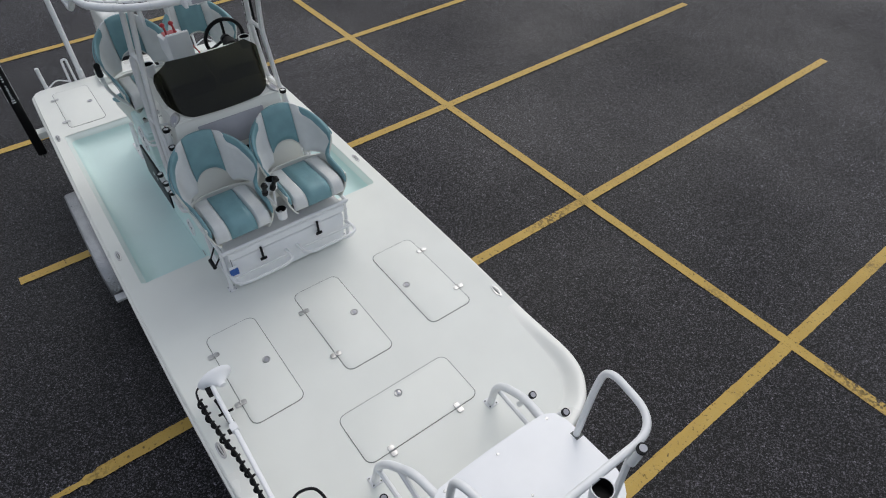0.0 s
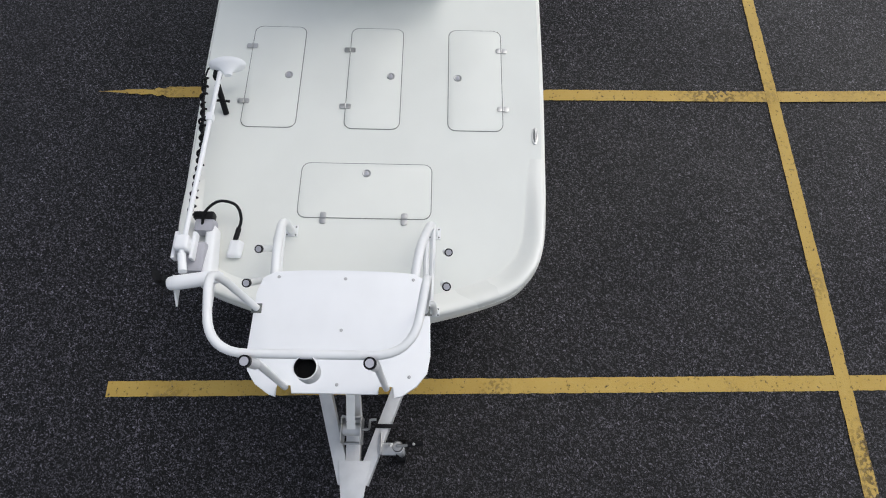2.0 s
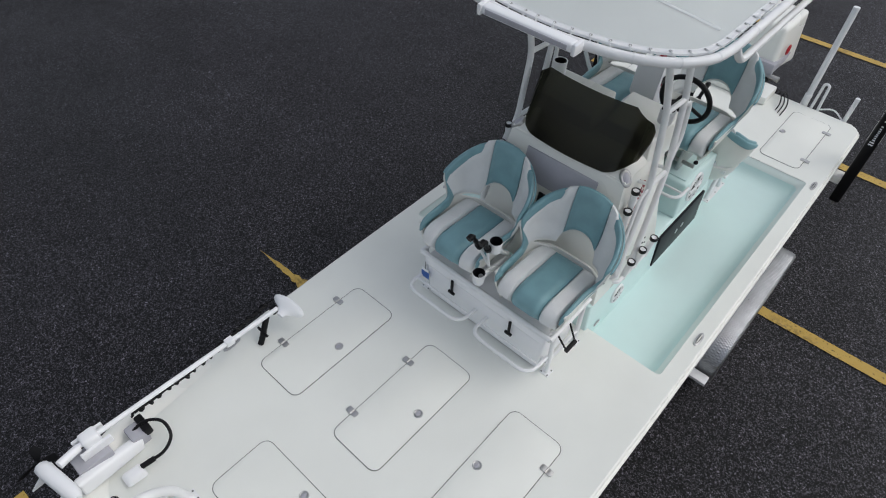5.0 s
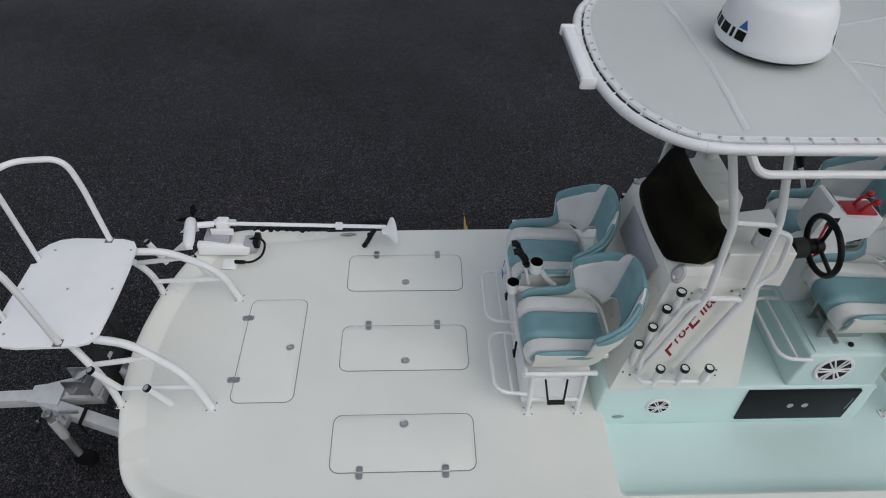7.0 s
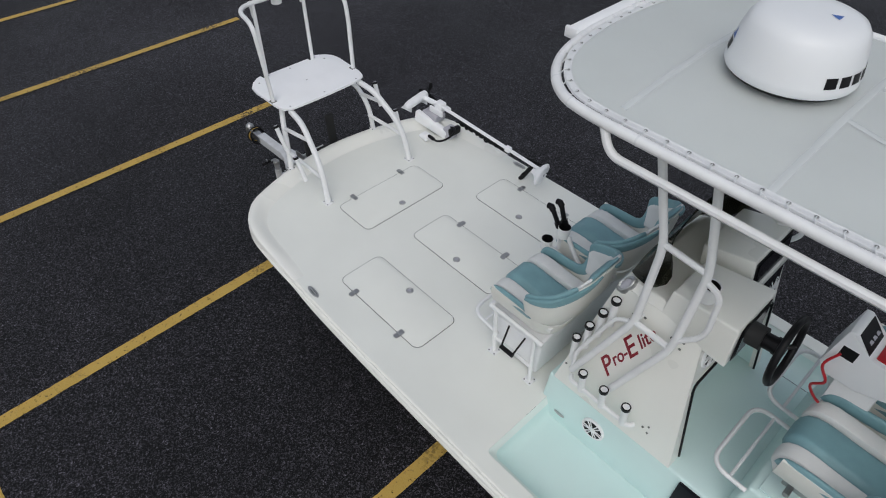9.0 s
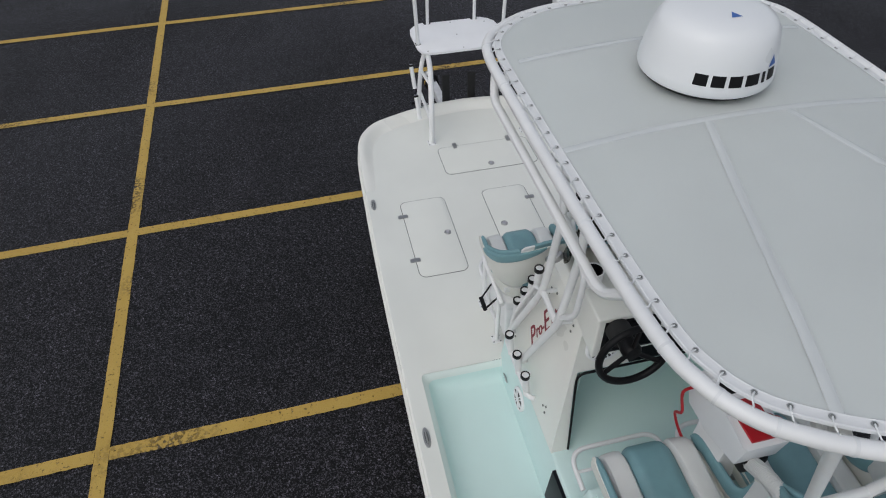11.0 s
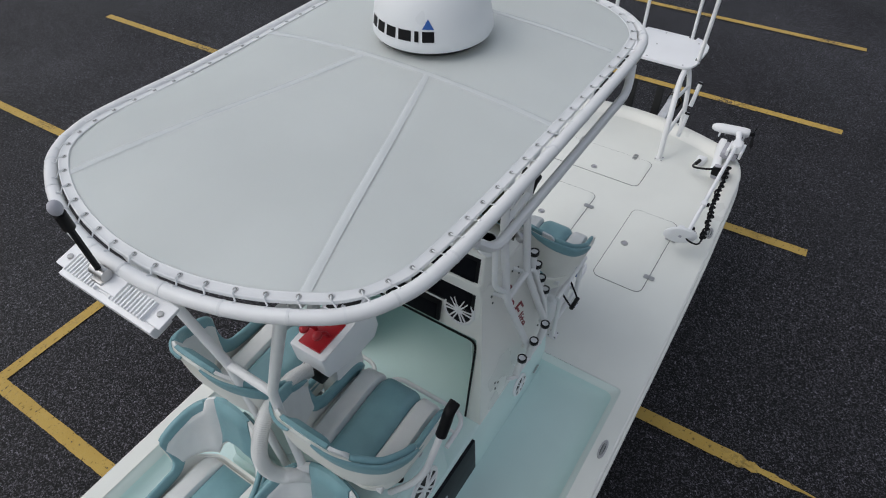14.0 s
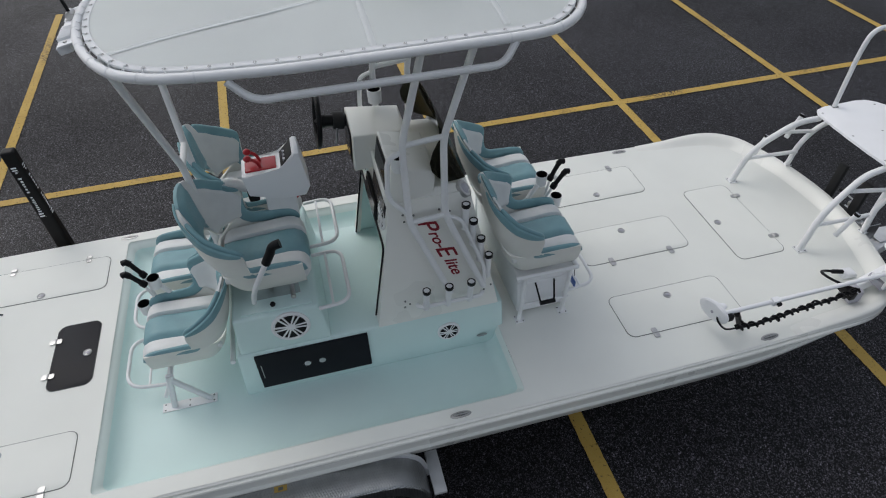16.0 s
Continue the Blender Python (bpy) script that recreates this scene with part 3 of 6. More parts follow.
speaker(aft_at(-0.308, 2.105, 0.002), (-1, 0, 0.17), 0.098, console)
speaker(aft_at(0.308, 2.105, 0.002), (-1, 0, 0.17), 0.098, console)
for s in (1, -1):
    speaker((-2.515, s * 0.557, 1.147), (0, s, 0.04), 0.082, console)
    # tackle box door in the pedestal side
    dr = part("tackle_door", panel(*[(x, s * (0.574 - 0.036 * (z - FLOOR)), z) for x, z in (((-3.835, 0.985), (-3.082, 0.985), (-3.082, 1.303), (-3.835, 1.303)) if s < 0 else
                                     ((-3.082, 0.985), (-3.835, 0.985), (-3.835, 1.303), (-3.082, 1.303)))], 0.03, 0.006), BLACKHATCH, console, "black tackle locker door")
    for dx in (-0.05, 0.05):
        b = lathe([(0.022, 0), (0.022, 0.004), (0.012, 0.006), (0.004, 0.003)], (0, 0, 0), 18)
        b.transform(face_pose((-3.46 + dx, s * 0.566, 1.145), (0, s, 0.03)))
        part("latch", b, ALU, dr)
    part("edge_strip", box(-3.81, -3.805, s * 0.566 - 0.004, s * 0.566 + 0.004, 1.05, 1.22), STEEL, dr)
    b = prism([(0.04 * math.cos(a), 0.013 * math.sin(a)) for a in [2 * math.pi * i / 18 for i in range(18)]], 0, 0.006, 0.002, face_pose((-2.27, s * 0.563, 1.03), (0, s, 0)))
    part("drain_cover", b, STEEL, console, "oval steel vent")
# rod holders along the front and low edges of the sides
for s in (1, -1):
    for x, y, z in ((-2.374, 0.488, 2.224), (-2.328, 0.497, 2.092), (-2.281, 0.513, 1.948), (-2.231, 0.529, 1.805), (-2.372, 0.615, 1.675), (-2.520, 0.616, 1.675), (-2.670, 0.617, 1.677)):
        ax = Vector((0.03, s * 0.0 if z > 1.7 else s * 0.12, 1)).normalized()
        p = Vector((x, s * y, z))
        t = part("rod_holder", tube([p - ax * 0.20, p - ax * 0.004], 0.021, 14), POWDER, console, "white rod holder tube")
        part("cap", lathe([(0.025, -0.026), (0.0275, -0.022), (0.0275, 0.0), (0.0205, 0.001), (0.0205, -0.012), (0.002, -0.012)], p, 18), BLACK, t, "black rubber rim")
        part("bore", lathe([(0.0195, -0.0118), (0.0195, -0.0112), (0.001, -0.0112)], p, 14), STEEL, t)
    rail = tube(fillet([(-2.73, s * 0.565, 1.50), (-2.71, s * 0.60, 1.505), (-2.30, s * 0.60, 1.505), (-2.28, s * 0.565, 1.50)], 0.03), 0.014, 8)
    part("holder_rail", rail, POWDER, console)
    cup = part("cup_holder", lathe([(0.045, -0.09), (0.047, 0.0), (0.042, 0.001), (0.040, -0.075), (0.002, -0.075)], (-2.745, s * 0.392, 2.575), 20), POWDER, console, "white drink holder")
    part("cup_liner", lathe([(0.0395, -0.074), (0.0405, -0.004), (0.039, -0.004), (0.038, -0.072), (0.002, -0.072)], (-2.745, s * 0.392, 2.575), 20), BLACK, cup)
# chrome navigation lights on the front corners
for s in (1, -1):
    at = face_pose((-2.362, s * 0.408, 2.278), (0.42, s * 0.55, 0.72))
    oval = lathe([(0.046, -0.03), (0.046, 0.004), (0.041, 0.009), (0.034, 0.010), (0.030, 0.006), (0.002, 0.006)], (0, 0, 0), 24)
    oval.transform(at @ Matrix.Diagonal((0.80, 1.25, 1, 1)))
    nav = part("nav_light", oval, STEEL, console, "chrome oval navigation light")
    eye = lathe([(0.027, 0.0062), (0.020, 0.011), (0.010, 0.014), (0.002, 0.015)], (0, 0, 0), 18)
    eye.transform(at @ Matrix.Diagonal((0.80, 1.25, 1, 1)))
    part("lens", eye, GREY, nav)
# bolts of the roof feet and the rod holder rack
for s in (1, -1):
    for x, z in ((-2.465, 2.150), (-2.530, 2.175), (-2.690, 2.165), (-2.755, 2.180), (-2.460, 2.105), (-2.750, 2.130), (-2.255, 1.470), (-2.205, 1.500), (-2.770, 1.475), (-2.800, 1.505), (-2.805, 1.455)):
        b = lathe([(0.0075, 0), (0.0065, 0.004), (0.001, 0.005)], (0, 0, 0), 8)
        b.transform(face_pose((x, s * (half(z) + 0.001), z), (0, s, 0.12)))
        part("bolt", b, GASKET, console)
# upholstered front recess and small black locker
part("front_pad", panel((FX(1.97) + .012, 0.27, 1.97), (FX(2.19) + .012, 0.27, 2.19), (FX(2.19) + .012, -0.27, 2.19), (FX(1.97) + .012, -0.27, 1.97), 0.014, 0.006), GREY, console, "grey padded panel")
part("front_locker", panel((FX(1.70) + .012, 0.10, 1.70), (FX(1.92) + .012, 0.10, 1.92), (FX(1.92) + .012, -0.10, 1.92), (FX(1.70) + .012, -0.10, 1.70), 0.014, 0.005), BLACK, console)


def windshield():
    """Smoked screen with clipped lower corners, bowed in plan."""
    bm = bmesh.new()
    cols = 24
    rows = [0.0, 0.12, 0.3, 0.5, 0.7, 0.85, 0.95, 1.0]
    front, back = [], []
    for v in rows:
        w = 0.405 + 0.02 * math.sin(math.pi * min(1.0, v / 0.8)) - 0.10 * max(0.0, (v - 0.62) / 0.38) ** 2
        fr, bk = [], []
        for i in range(cols + 1):
            u = -1 + 2 * i / cols
            y = u * w
            x = -2.300 - 0.155 * v - 0.30 * y * y - (17.0 - 9.0 * v) * max(0.0, abs(y) - 0.32) ** 2
            z = 2.270 + 0.405 * v + 0.60 * (1 - v) * max(0.0, abs(y) - 0.28)
            fr.append(bm.verts.new((x, y, z)))
            bk.append(bm.verts.new((x - 0.007, y * 0.995, z - 0.003)))
        front.append(fr)
        back.append(bk)
    for g in (front, back):
        for a, b in zip(g, g[1:]):
            for i in range(cols):
                bm.faces.new((a[i], a[i + 1], b[i + 1], b[i]))
    rim_f = front[0] + [r[-1] for r in front[1:]] + front[-1][-2::-1] + [r[0] for r in front[-2:0:-1]]
    rim_b = back[0] + [r[-1] for r in back[1:]] + back[-1][-2::-1] + [r[0] for r in back[-2:0:-1]]
    k = len(rim_f)
    for i in range(k):
        bm.faces.new((rim_f[i], rim_f[(i + 1) % k], rim_b[(i + 1) % k], rim_b[i]))
    return bm


part("windshield", windshield(), SMOKE, console, "smoked dark acrylic windshield")


def side_lettering(side):
    """Red slanted lettering up the console side, with large capitals."""
    if side > 0:
        o, d = Vector((-2.445, 0, 1.645)), Vector((-0.19, 0, 0.468)).normalized()
    else:
        o, d = Vector((-2.648, 0, 2.115)), Vector((0.185, 0, -0.468)).normalized()
    up = Vector((abs(d.z), 0, abs(d.x)))
    bm = bmesh.new()
    at = 0.0
    for text, size, drop in (("P", 0.155, -0.026), ("ro-", 0.098, 0.0), ("E", 0.158, -0.012), ("lite", 0.104, 0.0)):
        cu = bpy.data.curves.new("lettering", 'FONT')
        cu.body, cu.size, cu.shear, cu.extrude, cu.offset = text, size, 0.45, 0.001, 0.0011
        tmp = new("lettering", cu)
        bpy.context.view_layer.update()
        me = tmp.to_mesh()
        first = len(bm.verts)
        bm.from_mesh(me)
        bm.verts.ensure_lookup_table()
        tmp.to_mesh_clear()
        bpy.data.objects.remove(tmp)
        mine = bm.verts[first:]
        low, high = min(v.co.x for v in mine), max(v.co.x for v in mine)
        for v in mine:
            v.co = (at + v.co.x - low, v.co.y + drop, v.co.z)
        at += high - low - 0.011
    for v in bm.verts:
        p = o + d * (v.co.x * 0.50 / at) + up * v.co.y
        v.co = (p.x, side * (half(p.z) + 0.002 + v.co.z), p.z)
    return bm


for s in (1, -1):
    part("decal", side_lettering(s), REDINK, console, "red slanted lettering")


def steering_wheel():
    c = Vector((-3.128, 0.348, 2.473))
    ax = Vector((-1, 0.0, 0.12)).normalized()
    m = face_pose(c, ax)
    w = thing("steering_wheel", c, "black three-spoke steering wheel on a tilt mount", "steering wheel")
    part("rim", tube([m @ Vector((0.165 * math.cos(a), 0.165 * math.sin(a), 0)) for a in [2 * math.pi * i / 36 for i in range(36)]], 0.017, 10, closed=True), BLACK, w)
    for a in (90, 210, 330):
        d = Vector((math.cos(radians(a)), math.sin(radians(a)), 0))
        part("spoke", tube([m @ (d * 0.02 - Vector((0, 0, 0.02))), m @ (d * 0.15)], 0.012, 6), BLACK, w)
    hub = lathe([(0.045, -0.05), (0.045, -0.02), (0.035, -0.005), (0.002, 0.0)], (0, 0, 0), 20)
    hub.transform(m)
    part("hub", hub, BLACK, w)
    part("column", tube([c - ax * 0.19, c - ax * 0.03], 0.04, 14), BLACK, w)
    part("bellows", tube([c - ax * 0.17, c - ax * 0.10], 0.058, 14), RUBBER, w)
    part("tilt_lever", tube([c - ax * 0.12 + Vector((0, -0.04, -0.03)), c - ax * 0.10 + Vector((0, -0.10, -0.11))], 0.007, 6), STEEL, w)


steering_wheel()


# ---- seats ----
SEAT_W, SEAT_R, SEAT_BACK, SEAT_FRONT = 0.252, 0.15, -0.475, 0.0
SEAT_LEN = (SEAT_W - SEAT_R) + math.pi / 2 * SEAT_R + (SEAT_FRONT - SEAT_BACK - SEAT_R)
RIM_A = [0.0, 0.05, 0.09, 0.12, 0.15, 0.18, 0.21, 0.24, 0.27, 0.30, 0.325, 0.342, 0.352, 0.360, 0.368, 0.38, 0.42, 0.55, 0.67]
RIM_Z = [0.47, 0.4681, 0.4606, 0.4484, 0.4258, 0.4012, 0.3705, 0.3374, 0.3045, 0.2746, 0.2507, 0.2302, 0.19, 0.125, 0.078, 0.06, 0.052, 0.046, 0.036]
BOLSTER = [(0.166, 0.4105), (0.185, 0.3945), (0.21, 0.3688), (0.25, 0.3241), (0.29, 0.2819), (0.322, 0.2507), (0.34, 0.2208), (0.346, 0.175), (0.351, 0.125),
           (0.364, 0.08), (0.39, 0.06), (0.45, 0.055), (0.53, 0.052), (0.6, 0.046), (0.645, 0.032), (0.670, 0.004), (0.684, -0.03)]


def rim_height(a):
    return float(np.interp(abs(a), RIM_A, RIM_Z))


def seat_wall(a, h, off=0.0):
    """Point of the tub's wall: a runs round from the middle of the back, h is the height, off is inwards."""
    s, a = (1 if a >= 0 else -1), abs(a)
    l1, l2 = SEAT_W - SEAT_R, math.pi / 2 * SEAT_R
    if a < l1:
        x, y, nx, ny = SEAT_BACK, a, -1.0, 0.0
    elif a < l1 + l2:
        q = (a - l1) / SEAT_R
        x, y, nx, ny = SEAT_BACK + SEAT_R - SEAT_R * math.cos(q), l1 + SEAT_R * math.sin(q), -math.cos(q), math.sin(q)
    else:
        x, y, nx, ny = SEAT_BACK + SEAT_R + a - l1 - l2, SEAT_W, 0.0, 1.0
    lean = 0.0
    if h > 0:
        lean = 0.10 * (h / 0.53) ** 1.1 * max(0.0, 1 - (a / 0.50) ** 2) + 0.012 * math.sin(min(1.0, h / 0.4) * math.pi) + 0.030 * min(1.0, h / 0.16) ** 0.8 * min(1.0, max(0.0, (0.40 - a) / 0.04))
    else:
        lean = -0.14 * (min(1.0, -h / 0.25)) ** 2.0
    x += 0.16 * max(0.0, h - 0.07) * min(1.0, max(0.0, (a - 0.24) / 0.08))
    # the back bends in towards its sides near the top
    d = lean - off
    narrow = 1.0 - 0.10 * max(0.0, (h - 0.22) / 0.31) ** 1.5
    return ((x + nx * d), s * (y + ny * d) * narrow, h)


def seat_low(a):
    return 0.020 + 0.135 * math.sqrt(max(0.0, 1 - (a / 0.135) ** 2))


def wall_grid(a0, a1, cols, rows, low, high, off, thick, puff=0.0):
    """A padded patch of the inner wall, or a part of the shell, between the heights low(a) and high(a)."""
    bm = bmesh.new()
    face, back = [], []
    for j in range(rows + 1):
        t = j / rows
        fr, bk = [], []
        for i in range(cols + 1):
            k = i / cols
            a = a0 + (a1 - a0) * k
            h = low(a) + (high(a) - low(a)) * t
            e = min(1.0, min(k, 1 - k) * 5.0) * min(1.0, min(t, 1 - t) * 7.0)
            pad = puff * (1 - (1 - e) ** 2)
            fr.append(bm.verts.new(seat_wall(a, h, off + pad)))
            bk.append(bm.verts.new(seat_wall(a, h, off - thick)))
        face.append(fr)
        back.append(bk)
    for g in (face, back):
        for p, q in zip(g, g[1:]):
            for i in range(cols):
                bm.faces.new((p[i], p[i + 1], q[i + 1], q[i]))
    rim = lambda g: g[0] + [r[-1] for r in g[1:]] + g[-1][-2::-1] + [r[0] for r in g[-2:0:-1]]
    f, b = rim(face), rim(back)
    for i in range(len(f)):
        bm.faces.new((f[i], f[(i + 1) % len(f)], b[(i + 1) % len(f)], b[i]))
    return bm


def cushion_strip(y0, y1, cols, puff):
    """A padded strip of the cushion with a rolled front edge."""
    bm = bmesh.new()
    prof = [(-0.455, -0.030), (-0.40, -0.024), (-0.30, -0.020), (-0.20, -0.014), (-0.12, -0.006), (-0.06, -0.004), (-0.02, -0.012), (0.008, -0.032), (0.020, -0.062), (0.020, -0.095), (0.012, -0.125)]
    face, back = [], []
    for j, (x, z) in enumerate(prof):
        t = j / (len(prof) - 1)
        fr, bk = [], []
        for i in range(cols + 1):
            k = i / cols
            e = min(1.0, min(k, 1 - k) * 5.0) * min(1.0, min(t, 1 - t) * 9.0)
            pad = puff * (1 - (1 - e) ** 2)
            y = y0 + (y1 - y0) * k
            n = Vector((0, 0, 1)) if t < 0.55 else Vector((math.sin((t - 0.55) / 0.45 * 1.6), 0, math.cos((t - 0.55) / 0.45 * 1.6)))
            p = Vector((x - 0.25 * max(0, abs(y) - 0.12) ** 1.5 * (1 if t > 0.6 else 0), y, z)) + n * pad
            fr.append(bm.verts.new(p))
            bk.append(bm.verts.new(p - n * 0.03))
        face.append(fr)
        back.append(bk)
    for g in (face, back):
        for p, q in zip(g, g[1:]):
            for i in range(cols):
                bm.faces.new((p[i], p[i + 1], q[i + 1], q[i]))
    rim = lambda g: g[0] + [r[-1] for r in g[1:]] + g[-1][-2::-1] + [r[0] for r in g[-2:0:-1]]
    f, b = rim(face), rim(back)
    for i in range(len(f)):
        bm.faces.new((f[i], f[(i + 1) % len(f)], b[(i + 1) % len(f)], b[i]))
    return bm


def seat_pan():
    """Closed underside of the tub, below the cushion."""
    bm = bmesh.new()
    rings = []
    for z, hw, x0, x1, r in ((-0.035, 0.242, -0.462, -0.012, 0.09), (-0.09, 0.228, -0.445, -0.02, 0.09), (-0.15, 0.195, -0.41, -0.04, 0.10), (-0.225, 0.13, -0.35, -0.10, 0.10)):
        rings.append([bm.verts.new((x, y, z)) for x, y in rrect(x0, x1, -hw, hw, r, 5)])
    k = len(rings[0])
    for a, b in zip(rings, rings[1:]):
        for i in range(k):
            bm.faces.new((a[i], a[(i + 1) % k], b[(i + 1) % k], b[i]))
    bm.faces.new(rings[-1])
    bm.faces.new(rings[0])
    return bm


def bolster(k):
    """Padded teal edge that follows the rim down over the wing and along the arm."""
    bm = bmesh.new()
    keys = [tuple(v[:2]) for v in catmull([(a, h, 0) for a, h in BOLSTER], 6)]
    path = [(Vector(seat_wall(k * a, h, 0.007)), Vector(seat_wall(k * a, h, 0.017)) - Vector(seat_wall(k * a, h, 0.007))) for a, h in keys]
    rings, m = [], 14
    for i, (p, n) in enumerate(path):
        t = (path[min(i + 1, len(path) - 1)][0] - path[max(i - 1, 0)][0]).normalized()
        n = (n - t * n.dot(t)).normalized()
        b = n.cross(t).normalized() * k
        f = min(1.0, 0.70 + 0.30 * i / 4, 0.35 + 0.65 * (len(path) - 1 - i) / 6)
        h = keys[i][1]
        if 0.32 < keys[i][0] < 0.40:
            # thin piping down the front edge of the wing
            f *= 1.0 - 0.5 * math.sin(math.pi * min(1.0, max(0.0, (0.245 - h) / 0.18)))
        c = p - b * 0.034 * f - n * 0.001
        flat = lambda v: math.copysign(abs(v) ** 0.72, v)
        rings.append([bm.verts.new(c + n * (0.0155 * f * flat(math.cos(q))) + b * (0.040 * f * flat(math.sin(q)))) for q in [2 * math.pi * j / m for j in range(m)]])
    for a, b in zip(rings, rings[1:]):
        for j in range(m):
            bm.faces.new((a[j], a[(j + 1) % m], b[(j + 1) % m], b[j]))
    bm.faces.new(rings[0])
    bm.faces.new(rings[-1])
    return bm


def make_seat(at, label):
    s = thing("bucket_chair", (0, 0, 0), label, "boat seat", "bucket seats")
    L = SEAT_LEN
    part("pan", seat_pan(), SHELL, s)
    foot = lambda a: -0.165 - 0.085 * math.sin(math.pi * min(1.0, abs(a) / L))
    part("lower_shell", wall_grid(-L, L, 56, 8, foot, lambda a: -0.012 + 0.046 * min(1.0, max(0.0, (abs(a) - 0.20) / 0.12)), 0.0, 0.014), SHELL, s, angle=60)
    part("upper_shell", wall_grid(-L, L, 140, 9, lambda a: min(seat_low(a), rim_height(a) - 0.028), lambda a: rim_height(a) - 0.022, 0.0, 0.014), SHELL, s, angle=60)
    part("back_centre", wall_grid(-0.116, 0.116, 14, 14, lambda a: seat_low(a) + 0.02, lambda a: rim_height(a) + 0.012, 0.016, 0.018, 0.026), VINYL_T, s)
    for k in (1, -1):
        lo = lambda a: max(seat_low(a) + 0.018, 0.0)
        edge = lambda a: 0.046 * min(1.0, max(0.0, (abs(a) - 0.156) / 0.012)) - 0.010 * (1 - min(1.0, max(0.0, (abs(a) - 0.156) / 0.012)))
        part("back_wing", wall_grid(k * 0.119, k * 0.346, 22, 12, lo, lambda a: rim_height(a) - edge(a), 0.012, 0.014, 0.018), VINYL_W, s)
        part("arm_bolster", bolster(k), VINYL_T, s, angle=60)
        wrap = lambda a: 0.066 * math.sin(math.pi * min(1.0, max(0.0, (abs(a) - 0.06) / 0.275))) ** 0.7
        part("outer_bolster", wall_grid(k * 0.062, k * 0.333, 26, 6, lambda a: rim_height(a) - 0.016 - wrap(a), lambda a: rim_height(a) - 0.012, -0.022, -0.009, -0.005), VINYL_T, s, angle=60)
        part("cushion_stripe", cushion_strip(k * 0.108, k * 0.222, 8, 0.026), VINYL_W, s)
    part("cushion_centre", cushion_strip(-0.105, 0.105, 12, 0.030), VINYL_T, s)
    s.matrix_basis = BOAT @ at
    return s


first = make_seat(pose(-1.597, 0.325, 1.787), "teal and white striped vinyl bucket seat on the fore deck frame")
copy_thing(first, BOAT @ pose(-1.597, -0.325, 1.787))
for y in (0.315, -0.30):
    tagged(copy_thing(first, BOAT @ pose(-3.372, y, 2.078)), "teal and white striped vinyl helm seat on the raised base")
for y in (0.385, -0.255):
    tagged(copy_thing(first, BOAT @ pose(-4.452, y, 1.497, 0, 0, 180)), "teal and white striped vinyl seat facing aft in the cockpit")


# ---- fore seat frame and cooler ----
cooler = thing("cooler", (-1.78, 0, D), "white hard cooler with black latches under the fore seats", "cooler")
part("body", bevelled(hexa([(-1.97, -0.49, D + 0.015), (-1.60, -0.49, D + 0.015), (-1.60, 0.49, D + 0.015), (-1.97, 0.49, D + 0.015),
                            (-1.985, -0.505, 1.46), (-1.58, -0.505, 1.46), (-1.58, 0.505, 1.46), (-1.985, 0.505, 1.46)]), 0.02, 3), STARBOARD, cooler)
part("lid", box(-1.995, -1.57, -0.515, 0.515, 1.468, 1.545, 0.02, seg=3), STARBOARD, cooler)
for s in (1, -1):
    l = part("latch", merge(box(-1.567, -1.553, s * 0.25 - 0.009, s * 0.25 + 0.009, 1.38, 1.50, 0.003), box(-1.565, -1.549, s * 0.25 - 0.028, s * 0.25 + 0.028, 1.365, 1.388, 0.005)), BLACK, cooler, "black rubber T latch")
    part("rope_handle", tube(fillet([(-1.86, s * 0.515, 1.46), (-1.84, s * 0.60, 1.33), (-1.74, s * 0.60, 1.33), (-1.72, s * 0.515, 1.46)], 0.03), 0.007, 6), BLACK, cooler, "black rope handle")
    part("grip", tube([(-1.845, s * 0.60, 1.33), (-1.735, s * 0.60, 1.33)], 0.016, 10), BLACK, cooler)
plate = part("badge", box(-1.577, -1.571, -0.055, 0.055, 1.485, 1.525, 0.002), BLACK, cooler, "black badge with light bars")
for i in range(4):
    part("bar", box(-1.5715, -1.5695, -0.04 + i * 0.022, -0.026 + i * 0.022, 1.496, 1.514), STARBOARD, plate)
tag = thing("hang_tag", (-1.555, -0.50, 1.36), "small dark blue and white hang tag on the cooler", "tag")
part("card", box(-1.560, -1.556, -0.535, -0.465, 1.335, 1.40, 0.001), BLUEINK, tag)
part("card", box(-1.5605, -1.5555, -0.53, -0.47, 1.405, 1.43, 0.001), STARBOARD, tag)
part("string", tube([(-1.558, -0.50, 1.43), (-1.562, -0.50, 1.50)], 0.0025, 5), BLACK, tag)


def footrest(parent, x0, x1, y0, y1, z, z1):
    """D-shaped tube hoop with one inner bar."""
    hoop = fillet([(x0, y0, z), (x1, y0, z1), (x1, y1, z1), (x0, y1, z)], 0.15, 8)
    f = part("footrest", tube(hoop, 0.013, 9), POWDER, parent, "white tube footrest hoop")
    q = (x0 + (x1 - x0) * 0.45, z + (z1 - z) * 0.45)
    part("rung", tube([(q[0], y0 + 0.005 * (1 if y1 > y0 else -1), q[1]), (q[0], y1, q[1])], 0.009, 8), POWDER, f)


def foot_plate(at, parent, sx=0.05, sy=0.05):
    x, y, z = at
    p = part("foot_plate", box(x - sx, x + sx, y - sy, y + sy, z, z + 0.007, 0.002), POWDER, parent)
    for a in (-0.7, 0.7):
        for b in (-0.7, 0.7):
            part("screw", lathe([(0.006, 0), (0.005, 0.003), (0.001, 0.004)], (x + sx * a, y + sy * b, z + 0.007), 8), GASKET, p)


